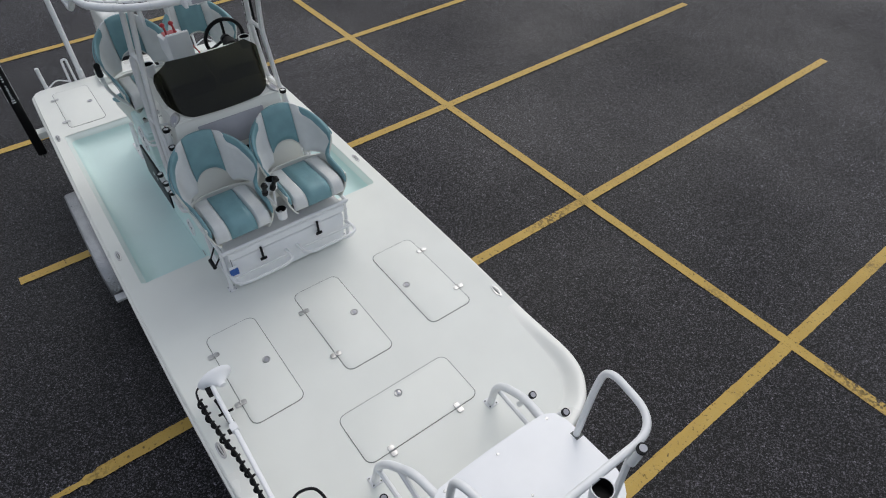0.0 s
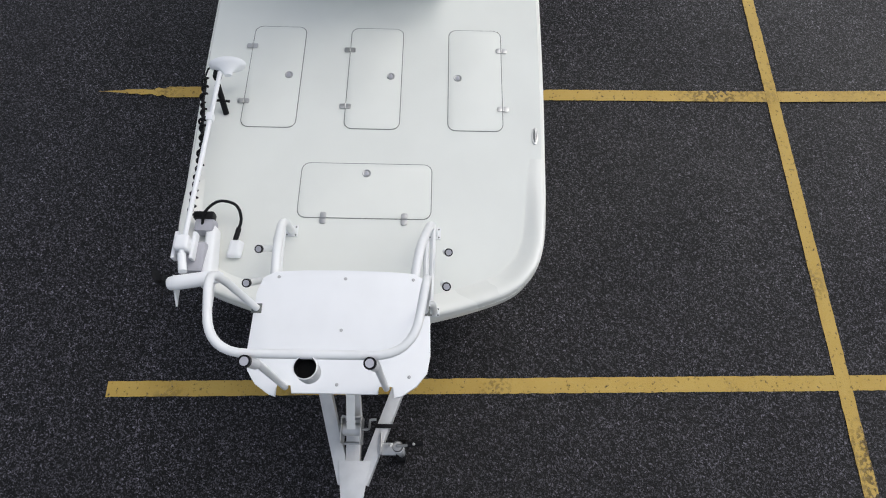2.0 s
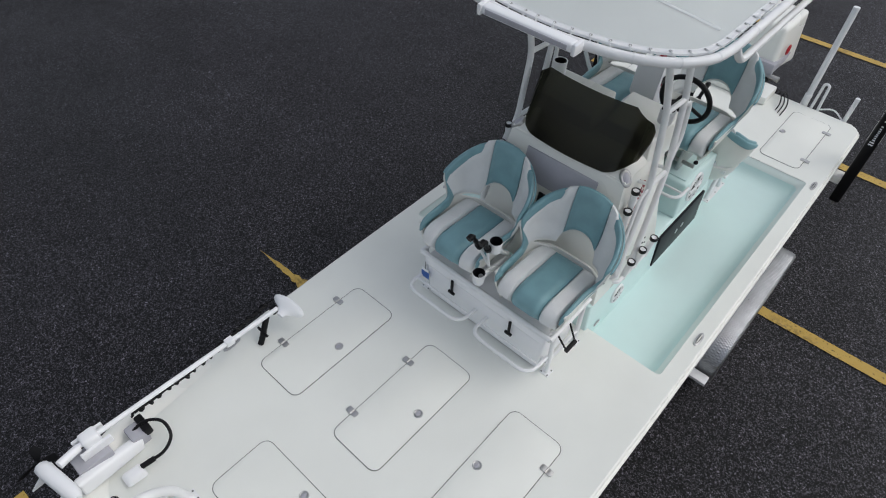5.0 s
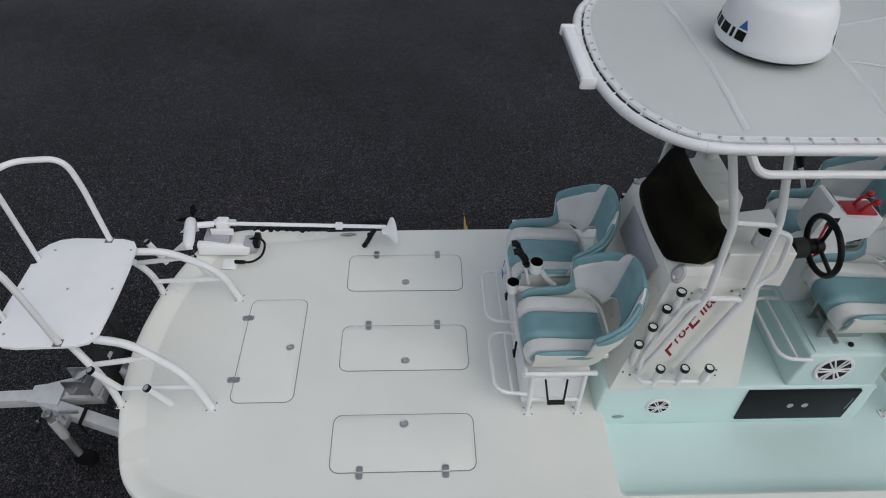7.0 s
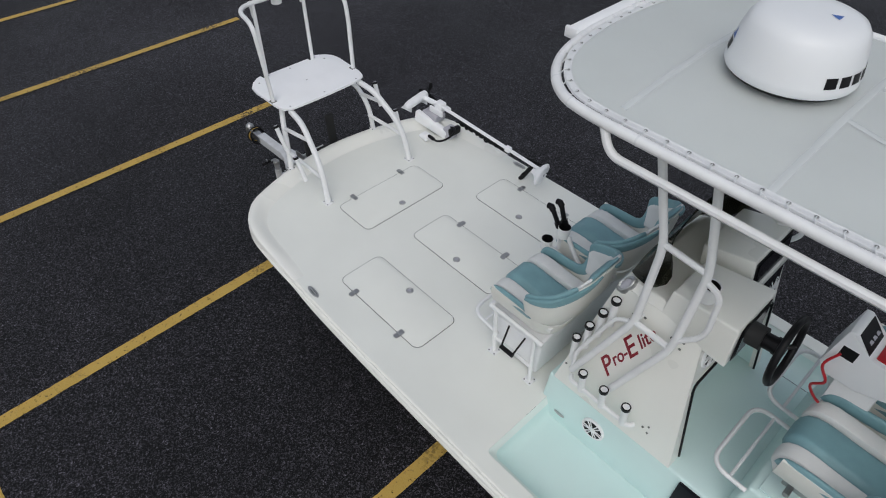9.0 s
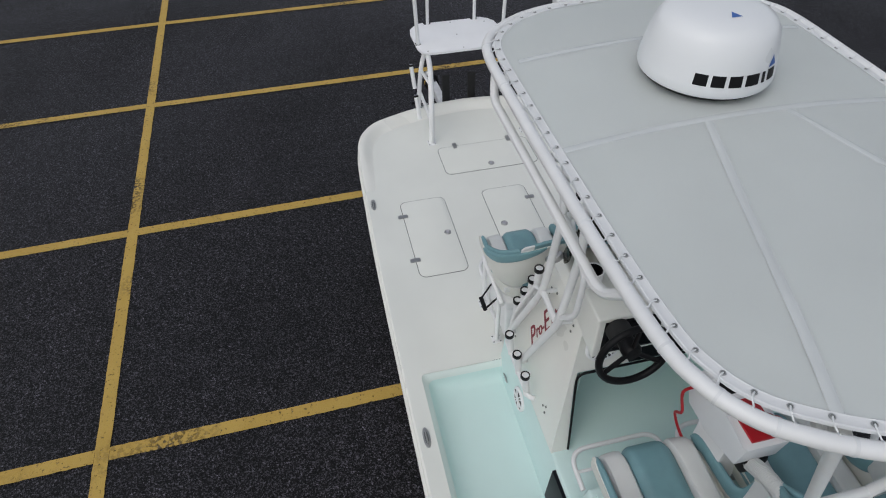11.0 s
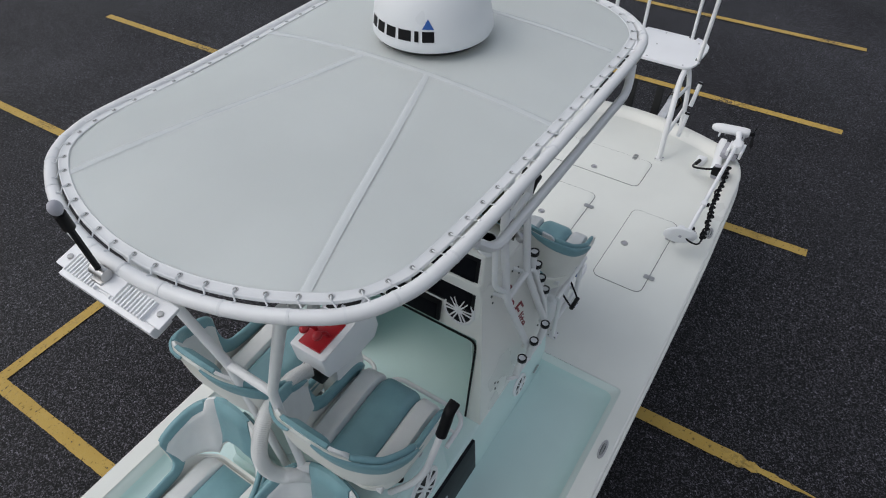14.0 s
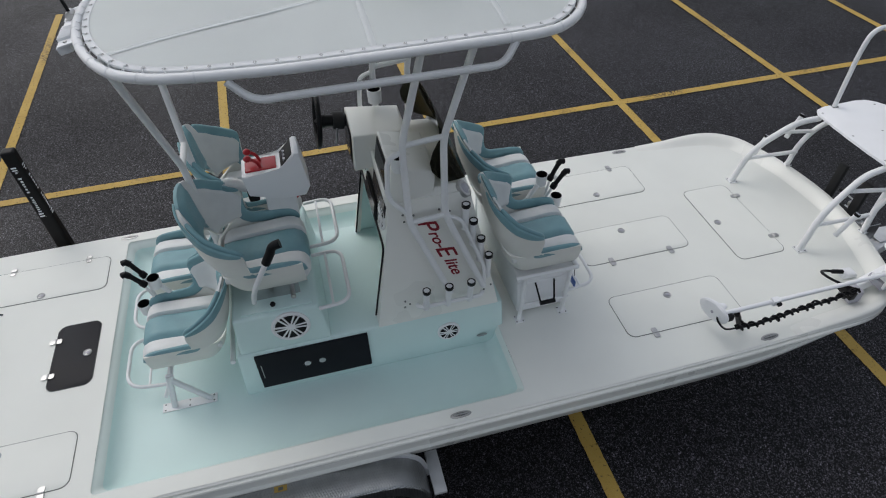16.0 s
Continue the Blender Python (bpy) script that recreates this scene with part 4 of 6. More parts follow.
frame_f = thing("seat_frame", (-1.78, 0, D), "white welded tube seat frame with footrests on the fore deck", "seat frame", "seat frames")
for s in (1, -1):
    for x in (-1.64, -1.97):
        part("leg", tube([(x, s * 0.545, D + 0.004), (x + 0.02, s * 0.545, 1.58)], 0.0165, 10), POWDER, frame_f)
        foot_plate((x, s * 0.545, D), frame_f, 0.035, 0.035)
    part("rail", tube(fillet([(-2.02, s * 0.545, 1.57), (-1.57, s * 0.545, 1.57)], 0.02), 0.0165, 10), POWDER, frame_f)
    part("side_brace", tube([(-1.62, s * 0.545, 1.28), (-1.97, s * 0.545, 1.28)], 0.013, 8), POWDER, frame_f)
    footrest(frame_f, -1.61, -1.40, s * 0.05, s * 0.535, 1.33, 1.36)
part("front_rail", tube([(-1.575, -0.545, 1.57), (-1.575, 0.545, 1.57)], 0.019, 10), POWDER, frame_f)
part("low_rail", tube([(-1.615, -0.545, 1.275), (-1.615, 0.545, 1.275)], 0.015, 8), POWDER, frame_f)


def cup_cluster(at, sign, lead, lift=(0.0, 0.0)):
    """Drink holders and two rod grips on a stalk between a pair of seats."""
    x, y, z = at
    t = thing("cup_holder_rack", at, lead, "cup holder", "cup holder racks")

    def cup(px, py, pz):
        c = part("cup", lathe([(0.037, -0.085), (0.042, 0.0), (0.0405, 0.001), (0.036, -0.07), (0.002, -0.07)], (px, py, pz), 20), POWDER, t, "white cup")
        part("cup_liner", lathe([(0.0355, -0.068), (0.0405, 0.0015), (0.039, 0.0015), (0.0345, -0.066), (0.002, -0.066)], (px, py, pz), 20), BLACK, c)

    cup(x, y, z)
    cup(x - sign * 0.125, y + 0.015, z + 0.205)
    part("stalk", tube(fillet([(x - sign * 0.30, y, z - 0.06), (x - sign * 0.22, y, z + 0.02), (x - sign * 0.155, y, z + 0.13)], 0.06), 0.017, 9), POWDER, t)
    part("stalk", tube(fillet([(x - sign * 0.30, y, z - 0.10), (x - sign * 0.02, y, z - 0.06)], 0.06), 0.02, 9), POWDER, t)
    for k in (-1, 1):
        base = Vector((x - sign * 0.06, y - 0.035 + lift[0] + 0.035 * k, z + 0.17 + lift[1] + 0.01 * k))
        tip = base + Vector((sign * 0.055, 0.012 * k, 0.105))
        g = part("grip", tube([base, base + (tip - base) * 0.55, tip], 0.0165, 10), BLACK, t, "black lever grip")
        part("grip_head", tube([tip - Vector((sign * 0.008, 0, 0.012)), tip + Vector((sign * 0.012, 0, 0.010)), tip + Vector((sign * 0.034, 0, 0.004))], 0.0215, 10), BLACK, g)
        flare = tube([base - (tip - base) * 0.22, base + (tip - base) * 0.08], 0.0235, 10)
        part("collar", flare, BLACK, g)
        part("rod", tube([(x - sign * 0.10, y, z - 0.02), base], 0.010, 8), POWDER, t)


cup_cluster((-1.541, -0.022, 1.789), 1, "white drink holder rack with black grips between fore seats")
cup_cluster((-4.508, 0.005, 1.485), -1, "white drink holder rack with black grips between aft seats", (0.055, 0.04))

# ---- helm seat base ----
base = thing("helm_seat_base", (-3.55, 0, 1.30), "mint moulded helm seat base with speakers and white brackets", "seat base", shift=(0, 0, 0.075))
part("box", bevelled(hexa([(-3.90, -0.535, 1.30 - 0.004), (-3.30, -0.535, 1.30 - 0.004), (-3.30, 0.535, 1.30 - 0.004), (-3.90, 0.535, 1.30 - 0.004),
                           (-3.88, -0.52, 1.61), (-3.34, -0.52, 1.61), (-3.34, 0.52, 1.61), (-3.88, 0.52, 1.61)]), 0.02, 3), MINT, base)
for s in (1, -1):
    speaker((-3.54, s * 0.530, 1.482), (0, s, 0.05), 0.124, base)
    footrest(base, -3.34, -3.135, s * 0.045, s * 0.54, 1.600, 1.615)
    part("top_plate", box(-3.82, -3.38, s * 0.30 - 0.19, s * 0.30 + 0.19, 1.611, 1.622, 0.003), MINT, base)
    for dy in (-0.075, 0.075):
        part("bracket", box(-3.72, -3.44, s * 0.30 + dy - 0.012, s * 0.30 + dy + 0.012, 1.622, 1.81, 0.006), STEEL, base)
    part("pivot", tube([(-3.48, s * 0.48, 1.69), (-3.48, s * 0.12, 1.69)], 0.016, 8), STEEL, base)
    part("knob", lathe([(0.016, 0), (0.018, 0.01), (0.012, 0.02), (0.001, 0.021)], (-3.62, s * 0.45, 1.622), 12), BLACK, base)
    part("bolt", lathe([(0.011, 0), (0.009, 0.006), (0.001, 0.007)], (-3.80, s * 0.47, 1.612), 10), STEEL, base)
    part("bolt", lathe([(0.011, 0), (0.009, 0.006), (0.001, 0.007)], (-3.40, s * 0.47, 1.612), 10), STEEL, base)
part("lever_arm", tube(fillet([(-3.72, -0.47, 1.70), (-3.69, -0.58, 1.86), (-3.655, -0.64, 1.99), (-3.55, -0.66, 2.19)], 0.05), 0.016, 9), POWDER, base, "white bent arm")
part("lever_grip", tube(fillet([(-3.556, -0.66, 2.18), (-3.52, -0.665, 2.25), (-3.50, -0.667, 2.30), (-3.455, -0.668, 2.312)], 0.03), 0.026, 10), BLACK, base, "black rubber grip")

# ---- throttle box between the helm seats ----
th = thing("throttle_box", (-3.42, 0.02, 1.90), "white control box with red throttle levers and black switches", "control box", shift=(-0.03, -0.012, 0.045))


def side_loft(poly, y0, y1, bevel):
    bm = bmesh.new()
    k = len(poly)
    v = [bm.verts.new((x, y0, z)) for x, z in poly] + [bm.verts.new((x, y1, z)) for x, z in poly]
    bm.faces.new(v[:k])
    bm.faces.new(v[k:][::-1])
    for i in range(k):
        bm.faces.new((v[i], v[(i + 1) % k], v[(i + 1) % k + k], v[i + k]))
    return bevelled(bm, bevel)


part("housing", side_loft([(-3.60, 2.395), (-3.585, 2.25), (-3.40, 2.19), (-3.25, 2.19), (-3.215, 2.25), (-3.245, 2.50), (-3.275, 2.505), (-3.37, 2.405)], -0.08, 0.115, 0.012), STARBOARD, th)
part("throttle_plate", box(-3.575, -3.39, -0.045, 0.08, 2.396, 2.409, 0.004, Matrix.Identity(4)), RED, th, "red throttle base plate")
for y in (-0.02, 0.055):
    lv = part("throttle_lever", tube(fillet([(-3.48, y, 2.40), (-3.50, y, 2.455), (-3.535, y, 2.475)], 0.02), 0.010, 8), RED, th, "red throttle lever")
    kn = bmesh.new()
    bmesh.ops.create_uvsphere(kn, u_segments=14, v_segments=10, radius=0.022)
    kn.transform(Matrix.Translation((-3.545, y, 2.478)) @ Matrix.Diagonal((1.1, 1, 0.9, 1)))
    part("knob", kn, RED, lv)
part("switch_panel", panel((-3.362, 0.10, 2.413), (-3.362, -0.065, 2.413), (-3.285, -0.065, 2.494), (-3.285, 0.10, 2.494), -0.004, 0.002), BLACK, th)
for y in (-0.04, 0.0, 0.04):
    part("switch", box(-3.345, -3.315, y, y + 0.02, 2.437, 2.452, 0.002, None), GREY, th)
part("side_gauge", panel((-3.33, 0.1155, 2.34), (-3.26, 0.1155, 2.34), (-3.26, 0.1155, 2.41), (-3.33, 0.1155, 2.41), -0.004, 0.001), BLACK, th, "black key switch panel")
part("stalk", bevelled(hexa([(-3.52, -0.05, 1.60), (-3.34, -0.05, 1.60), (-3.34, 0.09, 1.60), (-3.52, 0.09, 1.60), (-3.50, -0.04, 2.21), (-3.31, -0.04, 2.21), (-3.31, 0.08, 2.21), (-3.50, 0.08, 2.21)]), 0.012), POWDER, th)
part("wiring_boot", box(-3.60, -3.53, -0.04, 0.07, 2.17, 2.27, 0.02), BLACK, th)
part("lanyard", tube(catmull([(-3.27, 0.12, 2.36), (-3.24, 0.16, 2.28), (-3.29, 0.17, 2.20), (-3.25, 0.16, 2.12), (-3.31, 0.14, 2.03), (-3.40, 0.11, 1.98)], 6), 0.007, 6), RED, th, "red kill switch lanyard")

# ---- aft seat frame ----
frame_a = thing("seat_frame", (-4.2, 0, FLOOR), "white welded tube seat frame with footrests in the cockpit", "seat frame", "seat frames")
for s in (1, -1):
    part("leg", tube([(-4.43, s * 0.52, FLOOR + 0.004), (-4.38, s * 0.50, 1.29)], 0.021, 10), POWDER, frame_a)
    part("leg", tube([(-4.19, s * 0.52, FLOOR + 0.004), (-4.38, s * 0.50, 1.24)], 0.019, 10), POWDER, frame_a)
    p = part("foot_plate", box(-4.51, -4.15, s * 0.52 - 0.035, s * 0.52 + 0.035, FLOOR, FLOOR + 0.008, 0.002), POWDER, frame_a)
    for x in (-4.49, -4.33, -4.17):
        for dy in (-0.022, 0.022):
            part("screw", lathe([(0.006, 0), (0.005, 0.003), (0.001, 0.004)], (x, s * 0.52 + dy, FLOOR + 0.008), 8), GASKET, p)
    footrest(frame_a, -4.45, -4.71, *((0.13, 0.54) if s > 0 else (-0.40, 0.03)), 1.08, 1.12)
    part("upright", tube([(-4.46, s * 0.50, 1.08), (-4.36, s * 0.50, 1.285)], 0.014, 8), POWDER, frame_a)
part("cross_rail", tube([(-4.37, -0.50, 1.285), (-4.37, 0.50, 1.285)], 0.018, 9), POWDER, frame_a)
part("cross_rail", tube([(-3.97, -0.50, 1.28), (-3.97, 0.50, 1.28)], 0.018, 9), POWDER, frame_a)

# ---- T-top ----
ttop = thing("t_top", (-2.9, 0, PED), "white tube T-top with laced grey-white canvas roof", "boat roof")
TZ = 3.405
TH = [(-1.695, 0.0), (-1.706, 0.2), (-1.75, 0.42), (-1.825, 0.575), (-1.945, 0.695), (-2.10, 0.748), (-2.45, 0.757), (-3.2, 0.757), (-3.65, 0.752),
      (-3.815, 0.717), (-3.92, 0.655), (-3.992, 0.565), (-4.062, 0.43), (-4.112, 0.275), (-4.138, 0.12), (-4.143, 0.0)]
TOP_SHIFT = 0.006


def top_outline():
    c = [tuple(v[:2]) for v in catmull([(TH[0][0] - 0.01, -0.2, 0)] + [(x, y, 0) for x, y in TH] + [(TH[-1][0] + 0.005, -0.12, 0)], 6)]
    c = c[6:-6]
    c += [(x, -y) for x, y in c[-2:0:-1]]
    return [(x, y + TOP_SHIFT) for x, y in c]


TOPL = top_outline()
TNORM = edge_normals(TOPL)


def hoop_z(x):
    """Height of the hoop: its rear end sweeps up a little."""
    t = min(1.0, max(0.0, (-3.1 - x) / 0.9))
    return TZ + 0.032 * t * t * (3 - 2 * t)


def roof_z(x, y):
    return hoop_z(x) + 0.012 + 0.055 * max(0.0, 1 - (y / 0.74) ** 2) * max(0.0, 1 - ((x + 2.9) / 1.22) ** 4)


part("hoop", tube([(x, y, hoop_z(x)) for x, y in TOPL], 0.0225, 12, closed=True), POWDER, ttop, "thick white tube hoop")
for i in range(0, len(TOPL), 7):
    (x, y), n = TOPL[i], TNORM[i]
    j = (i + 1) % len(TOPL)
    t = (Vector(TOPL[j]) - Vector(TOPL[i])).normalized() * 0.004
    part("wrap", tube([(x - t.x, y - t.y, hoop_z(x)), (x + t.x, y + t.y, hoop_z(x))], 0.0236, 12), CANVAS_SEAM, ttop, "lacing cord turned round the hoop")


def canvas():
    bm = bmesh.new()
    rings = []
    for d in (0.031, 0.10, 0.2, 0.32, 0.45, 0.58, 0.70):
        ring = []
        for (x, y), n in zip(TOPL, TNORM):
            cx = max(-3.40, min(-2.40, x))
            px, py = (x - n.x * 0.031), (y - n.y * 0.031)
            k = (d - 0.031) / (0.70 - 0.031)
            px, py = px + (cx - px) * k, py * (1 - k)
            ring.append(bm.verts.new((px, py, roof_z(px, py) + 0.0025 * noise.noise((px * 3, py * 3, 1)))))
        rings.append(ring)
    k = len(TOPL)
    for a, b in zip(rings, rings[1:]):
        for i in range(k):
            try:
                bm.faces.new((a[i], a[(i + 1) % k], b[(i + 1) % k], b[i]))
            except ValueError:
                pass
    bmesh.ops.remove_doubles(bm, verts=bm.verts, dist=0.0005)
    ext = bmesh.ops.extrude_face_region(bm, geom=list(bm.faces))
    for e in ext["geom"]:
        if isinstance(e, bmesh.types.BMVert):
            e.co.z -= 0.005
    return bm


cv = part("canvas", canvas(), CANVAS, ttop, "laced grey-white canvas", angle=60)


def hem():
    bm = bmesh.new()
    rows = []
    for d, h in ((0.0295, -0.006), (0.0305, 0.004), (0.034, 0.005), (0.038, 0.003), (0.058, 0.003), (0.061, 0.004), (0.064, 0.0012)):
        rows.append([bm.verts.new((x - n.x * d, y - n.y * d, roof_z(x - n.x * d, y - n.y * d) + h)) for (x, y), n in zip(TOPL, TNORM)])
    k = len(TOPL)
    for a, b in zip(rows, rows[1:]):
        for i in range(k):
            bm.faces.new((a[i], a[(i + 1) % k], b[(i + 1) % k], b[i]))
    return bm


part("hem", hem(), CANVAS_SEAM, cv)


def along(poly, nrm, step, d):
    """Points at even steps round a closed outline, set in by d, with the way inwards."""
    out, need = [], 0.0
    for i in range(len(poly)):
        a, b = Vector(poly[i]), Vector(poly[(i + 1) % len(poly)])
        seg = (b - a).length
        while need < seg:
            p = a + (b - a) * (need / seg)
            n = nrm[i]
            out.append((p - n * d, n))
            need += step
        need -= seg
    return out


for p, n in along(TOPL, TNORM, 0.092, 0.048):
    z = roof_z(p.x, p.y) + 0.004
    g = part("grommet", lathe([(0.0085, 0), (0.008, 0.002), (0.005, 0.002), (0.004, 0.0005), (0.001, 0.0005)], (p.x, p.y, z), 8), STEEL, cv)
    part("eyelet", lathe([(0.0052, 0.0021), (0.004, 0.0024), (0.001, 0.0024)], (p.x, p.y, z), 8), GASKET, g)
    sk = Vector((-n.y, n.x)) * 0.012
    part("lace", tube([(p.x, p.y, z + 0.002), (p.x + n.x * 0.016, p.y + n.y * 0.016, z + 0.003), (p.x + n.x * 0.029 + sk.x, p.y + n.y * 0.029 + sk.y, hoop_z(p.x) + 0.016), (p.x + n.x * 0.041 + sk.x, p.y + n.y * 0.041 + sk.y, hoop_z(p.x) + 0.023)], 0.0026, 4), CANVAS_SEAM, cv)


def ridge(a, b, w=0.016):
    """Raised line where the canvas lies over a frame tube; its colour holds the catch of light."""
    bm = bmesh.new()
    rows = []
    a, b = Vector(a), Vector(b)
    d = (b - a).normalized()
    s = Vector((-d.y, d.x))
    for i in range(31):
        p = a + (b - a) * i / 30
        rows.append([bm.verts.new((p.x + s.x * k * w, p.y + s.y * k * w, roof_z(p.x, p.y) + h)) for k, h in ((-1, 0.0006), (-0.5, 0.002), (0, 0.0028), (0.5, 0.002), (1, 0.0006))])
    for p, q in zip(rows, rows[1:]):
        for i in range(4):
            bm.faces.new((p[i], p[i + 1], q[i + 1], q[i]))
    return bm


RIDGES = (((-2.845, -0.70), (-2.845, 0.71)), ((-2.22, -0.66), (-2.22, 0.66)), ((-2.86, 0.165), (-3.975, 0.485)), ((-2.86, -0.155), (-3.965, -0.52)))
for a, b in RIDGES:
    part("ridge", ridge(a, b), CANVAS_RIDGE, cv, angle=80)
    pa, pb = Vector(a) * 1.0, Vector(b) * 1.0
    part("roof_bar", tube([(pa.x, pa.y * 1.04, TZ - 0.005)] + [(pa.x + (pb.x - pa.x) * t, pa.y + (pb.y - pa.y) * t, roof_z(pa.x + (pb.x - pa.x) * t, pa.y + (pb.y - pa.y) * t) - 0.026) for t in (0.1, 0.3, 0.5, 0.7, 0.9)] + [(pb.x, pb.y * 1.04, TZ - 0.005)], 0.018, 8), POWDER, ttop)

for s in (1, -1):
    fr = fillet([(-2.26, s * 0.43, TZ - 0.03), (-2.488, s * 0.468, 2.745), (-2.50, s * 0.515, 2.24), (-2.265, s * 0.575, 1.61), (-2.255, s * 0.545, 1.59)], 0.08, 6)
    rr = fillet([(-2.545, s * 0.43, TZ - 0.03), (-2.722, s * 0.468, 2.745), (-2.718, s * 0.515, 2.225), (-2.49, s * 0.575, 1.61), (-2.48, s * 0.545, 1.59)], 0.08, 6)
    part("post", tube(fr, 0.0205, 10), POWDER, ttop, "white bent tube post")
    part("post", tube(rr, 0.0205, 10), POWDER, ttop, "white bent tube post")
    part("roof_runner", tube([(-1.86, s * 0.47, TZ - 0.02), (-2.1, s * 0.47, TZ - 0.012), (-3.4, s * 0.47, TZ - 0.012), (-4.0, s * 0.47, TZ - 0.015)], 0.018, 8), POWDER, ttop)
    for z, xf, xr, y in ((2.755, -2.488, -2.722, 0.468), (2.24, -2.50, -2.718, 0.515)):
        part("cross_bar", tube([(xf, s * y, z), (xr, s * y, z - 0.02)], 0.017, 9), POWDER, ttop)
    for x in (-2.50, -2.715):
        part("standoff", tube([(x, s * 0.515, 2.24), (x, s * 0.42, 2.22)], 0.012, 8), POWDER, ttop)
    part("loop_handle", tube(fillet([(-2.722, s * 0.472, 2.70), (-2.81, s * 0.478, 2.67), (-2.83, s * 0.495, 2.41), (-2.72, s * 0.512, 2.29)], 0.07, 6), 0.015, 9), POWDER, ttop)
    part("side_loop", tube(fillet([(-2.50, s * 0.515, 2.23), (-2.40, s * 0.515, 2.18), (-2.25, s * 0.555, 1.75), (-2.265, s * 0.575, 1.62)], 0.06, 6), 0.0125, 8), POWDER, ttop)
    grab = fillet([(-2.21, s * 0.755, TZ - 0.015), (-2.27, s * 0.775, TZ - 0.11), (-3.39, s * 0.775, TZ - 0.11), (-3.48, s * 0.755, TZ - 0.015)], 0.08, 6)
    part("grab_rail", tube(grab, 0.0185, 9), POWDER, ttop, "white grab rail under the hoop")
    part("rear_post", tube(fillet([(-4.00, s * 0.47, hoop_z(-4.0) - 0.02), (-3.915, s * 0.12, 2.60), (-3.87, s * 0.07, 1.66)], 0.04, 4), 0.0205, 10), POWDER, ttop, "white bent tube post")
part("rear_cross_bar", tube([(-3.915, -0.12, 2.60), (-3.915, 0.12, 2.60)], 0.0195, 10), POWDER, ttop)

lb = thing("light_bar", (-1.68, 0.02, 3.33), "slim white light bar at the front of the roof", "light", shift=(0.022, -0.01, 0.055))
part("housing", box(-1.715, -1.655, -0.225, 0.275, 3.335, 3.38, 0.016, seg=3), STARBOARD, lb)
for y in (-0.235, 0.285):
    part("end_cap", box(-1.722, -1.648, y - 0.012, y + 0.012, 3.328, 3.384, 0.012, seg=2), STARBOARD, lb)
part("lens", box(-1.657, -1.652, -0.20, 0.25, 3.345, 3.368, 0.002), GREY, lb)
for y in (-0.15, 0.20):
    part("bracket", box(-1.735, -1.70, y - 0.012, y + 0.012, 3.315, 3.37, 0.003), STARBOARD, lb)

rl = thing("deck_light", (-4.15, 0.0, 3.28), "white finned deck light at the rear of the roof", "light", shift=(-0.018, -0.01, 0.115))
tilt = pose(-4.145, 0.0, 3.30, 0, -12, 0)
part("back_plate", box(-0.055, 0.02, -0.225, 0.235, -0.012, 0.0, 0.004, tilt), STARBOARD, rl)
part("body", box(-0.075, -0.01, -0.20, 0.21, -0.05, -0.012, 0.006, tilt), STARBOARD, rl)
for i in range(26):
    y = -0.165 + i * 0.0135
    if abs(y - 0.005) > 0.03:
        part("fin", box(-0.06, 0.0, y, y + 0.005, 0.0, 0.014, 0.0, tilt), STARBOARD, rl)
for y in (-0.195, 0.205):
    part("bolt", lathe([(0.010, 0), (0.009, 0.006), (0.001, 0.007)], (-4.165, y, 3.296), 10), STEEL, rl)
part("clamp_pad", box(-0.05, 0.03, -0.045, 0.045, 0.0, 0.016, 0.004, tilt), STARBOARD, rl)

an = thing("stern_light", (-4.16, 0.0, 3.31), "black stern light mast with clear globe on the roof", "light", shift=(-0.025, 0.03, 0.10))
part("foot", box(-4.185, -4.13, -0.025, 0.025, 3.312, 3.33, 0.005), STEEL, an)
part("knuckle", tube([(-4.16, -0.03, 3.345), (-4.16, 0.03, 3.345)], 0.018, 10), STEEL, an)
part("mast", tube([(-4.16, 0, 3.345), (-4.18, -0.025, 3.55)], 0.009, 8), BLACK, an)
part("collar", tube([(-4.178, -0.022, 3.535), (-4.183, -0.029, 3.59)], 0.0165, 12), BLACK, an)
gl = bmesh.new()
bmesh.ops.create_uvsphere(gl, u_segments=16, v_segments=10, radius=0.018)
gl.transform(Matrix.Translation((-4.186, -0.033, 3.612)) @ Matrix.Diagonal((1, 1, 1.2, 1)))
part("globe", gl, GREY, an, "clear grey globe")

# ---- radar ----
RX, RY, RZ = -2.55, 0.02, 3.505
rd = thing("radar_dome", (RX, RY, RZ), "white radome with black lettering bars on the canvas roof", "radar")
part("dome", lathe([(0.250, 0.0), (0.256, 0.012), (0.252, 0.045), (0.236, 0.13), (0.220, 0.185), (0.20, 0.212), (0.165, 0.228), (0.10, 0.236), (0.002, 0.238)], (RX, RY, RZ), 48), RADOME, rd)
part("skirt", lathe([(0.225, -0.022), (0.240, -0.012), (0.246, 0.0), (0.23, 0.001)], (RX, RY, RZ), 40), BLACK, rd, "dark base ring")
part("bracket", box(RX - 0.10, RX + 0.10, RY - 0.14, RY + 0.14, roof_z(RX, RY) - 0.002, RZ - 0.02, 0.004), POWDER, rd)


def dome_point(a, h, out=0.0015):
    r = 0.252 + (0.236 - 0.252) * (h - 0.045) / 0.085 + out
    return Vector((RX + r * math.cos(a), RY + r * math.sin(a), RZ + h))


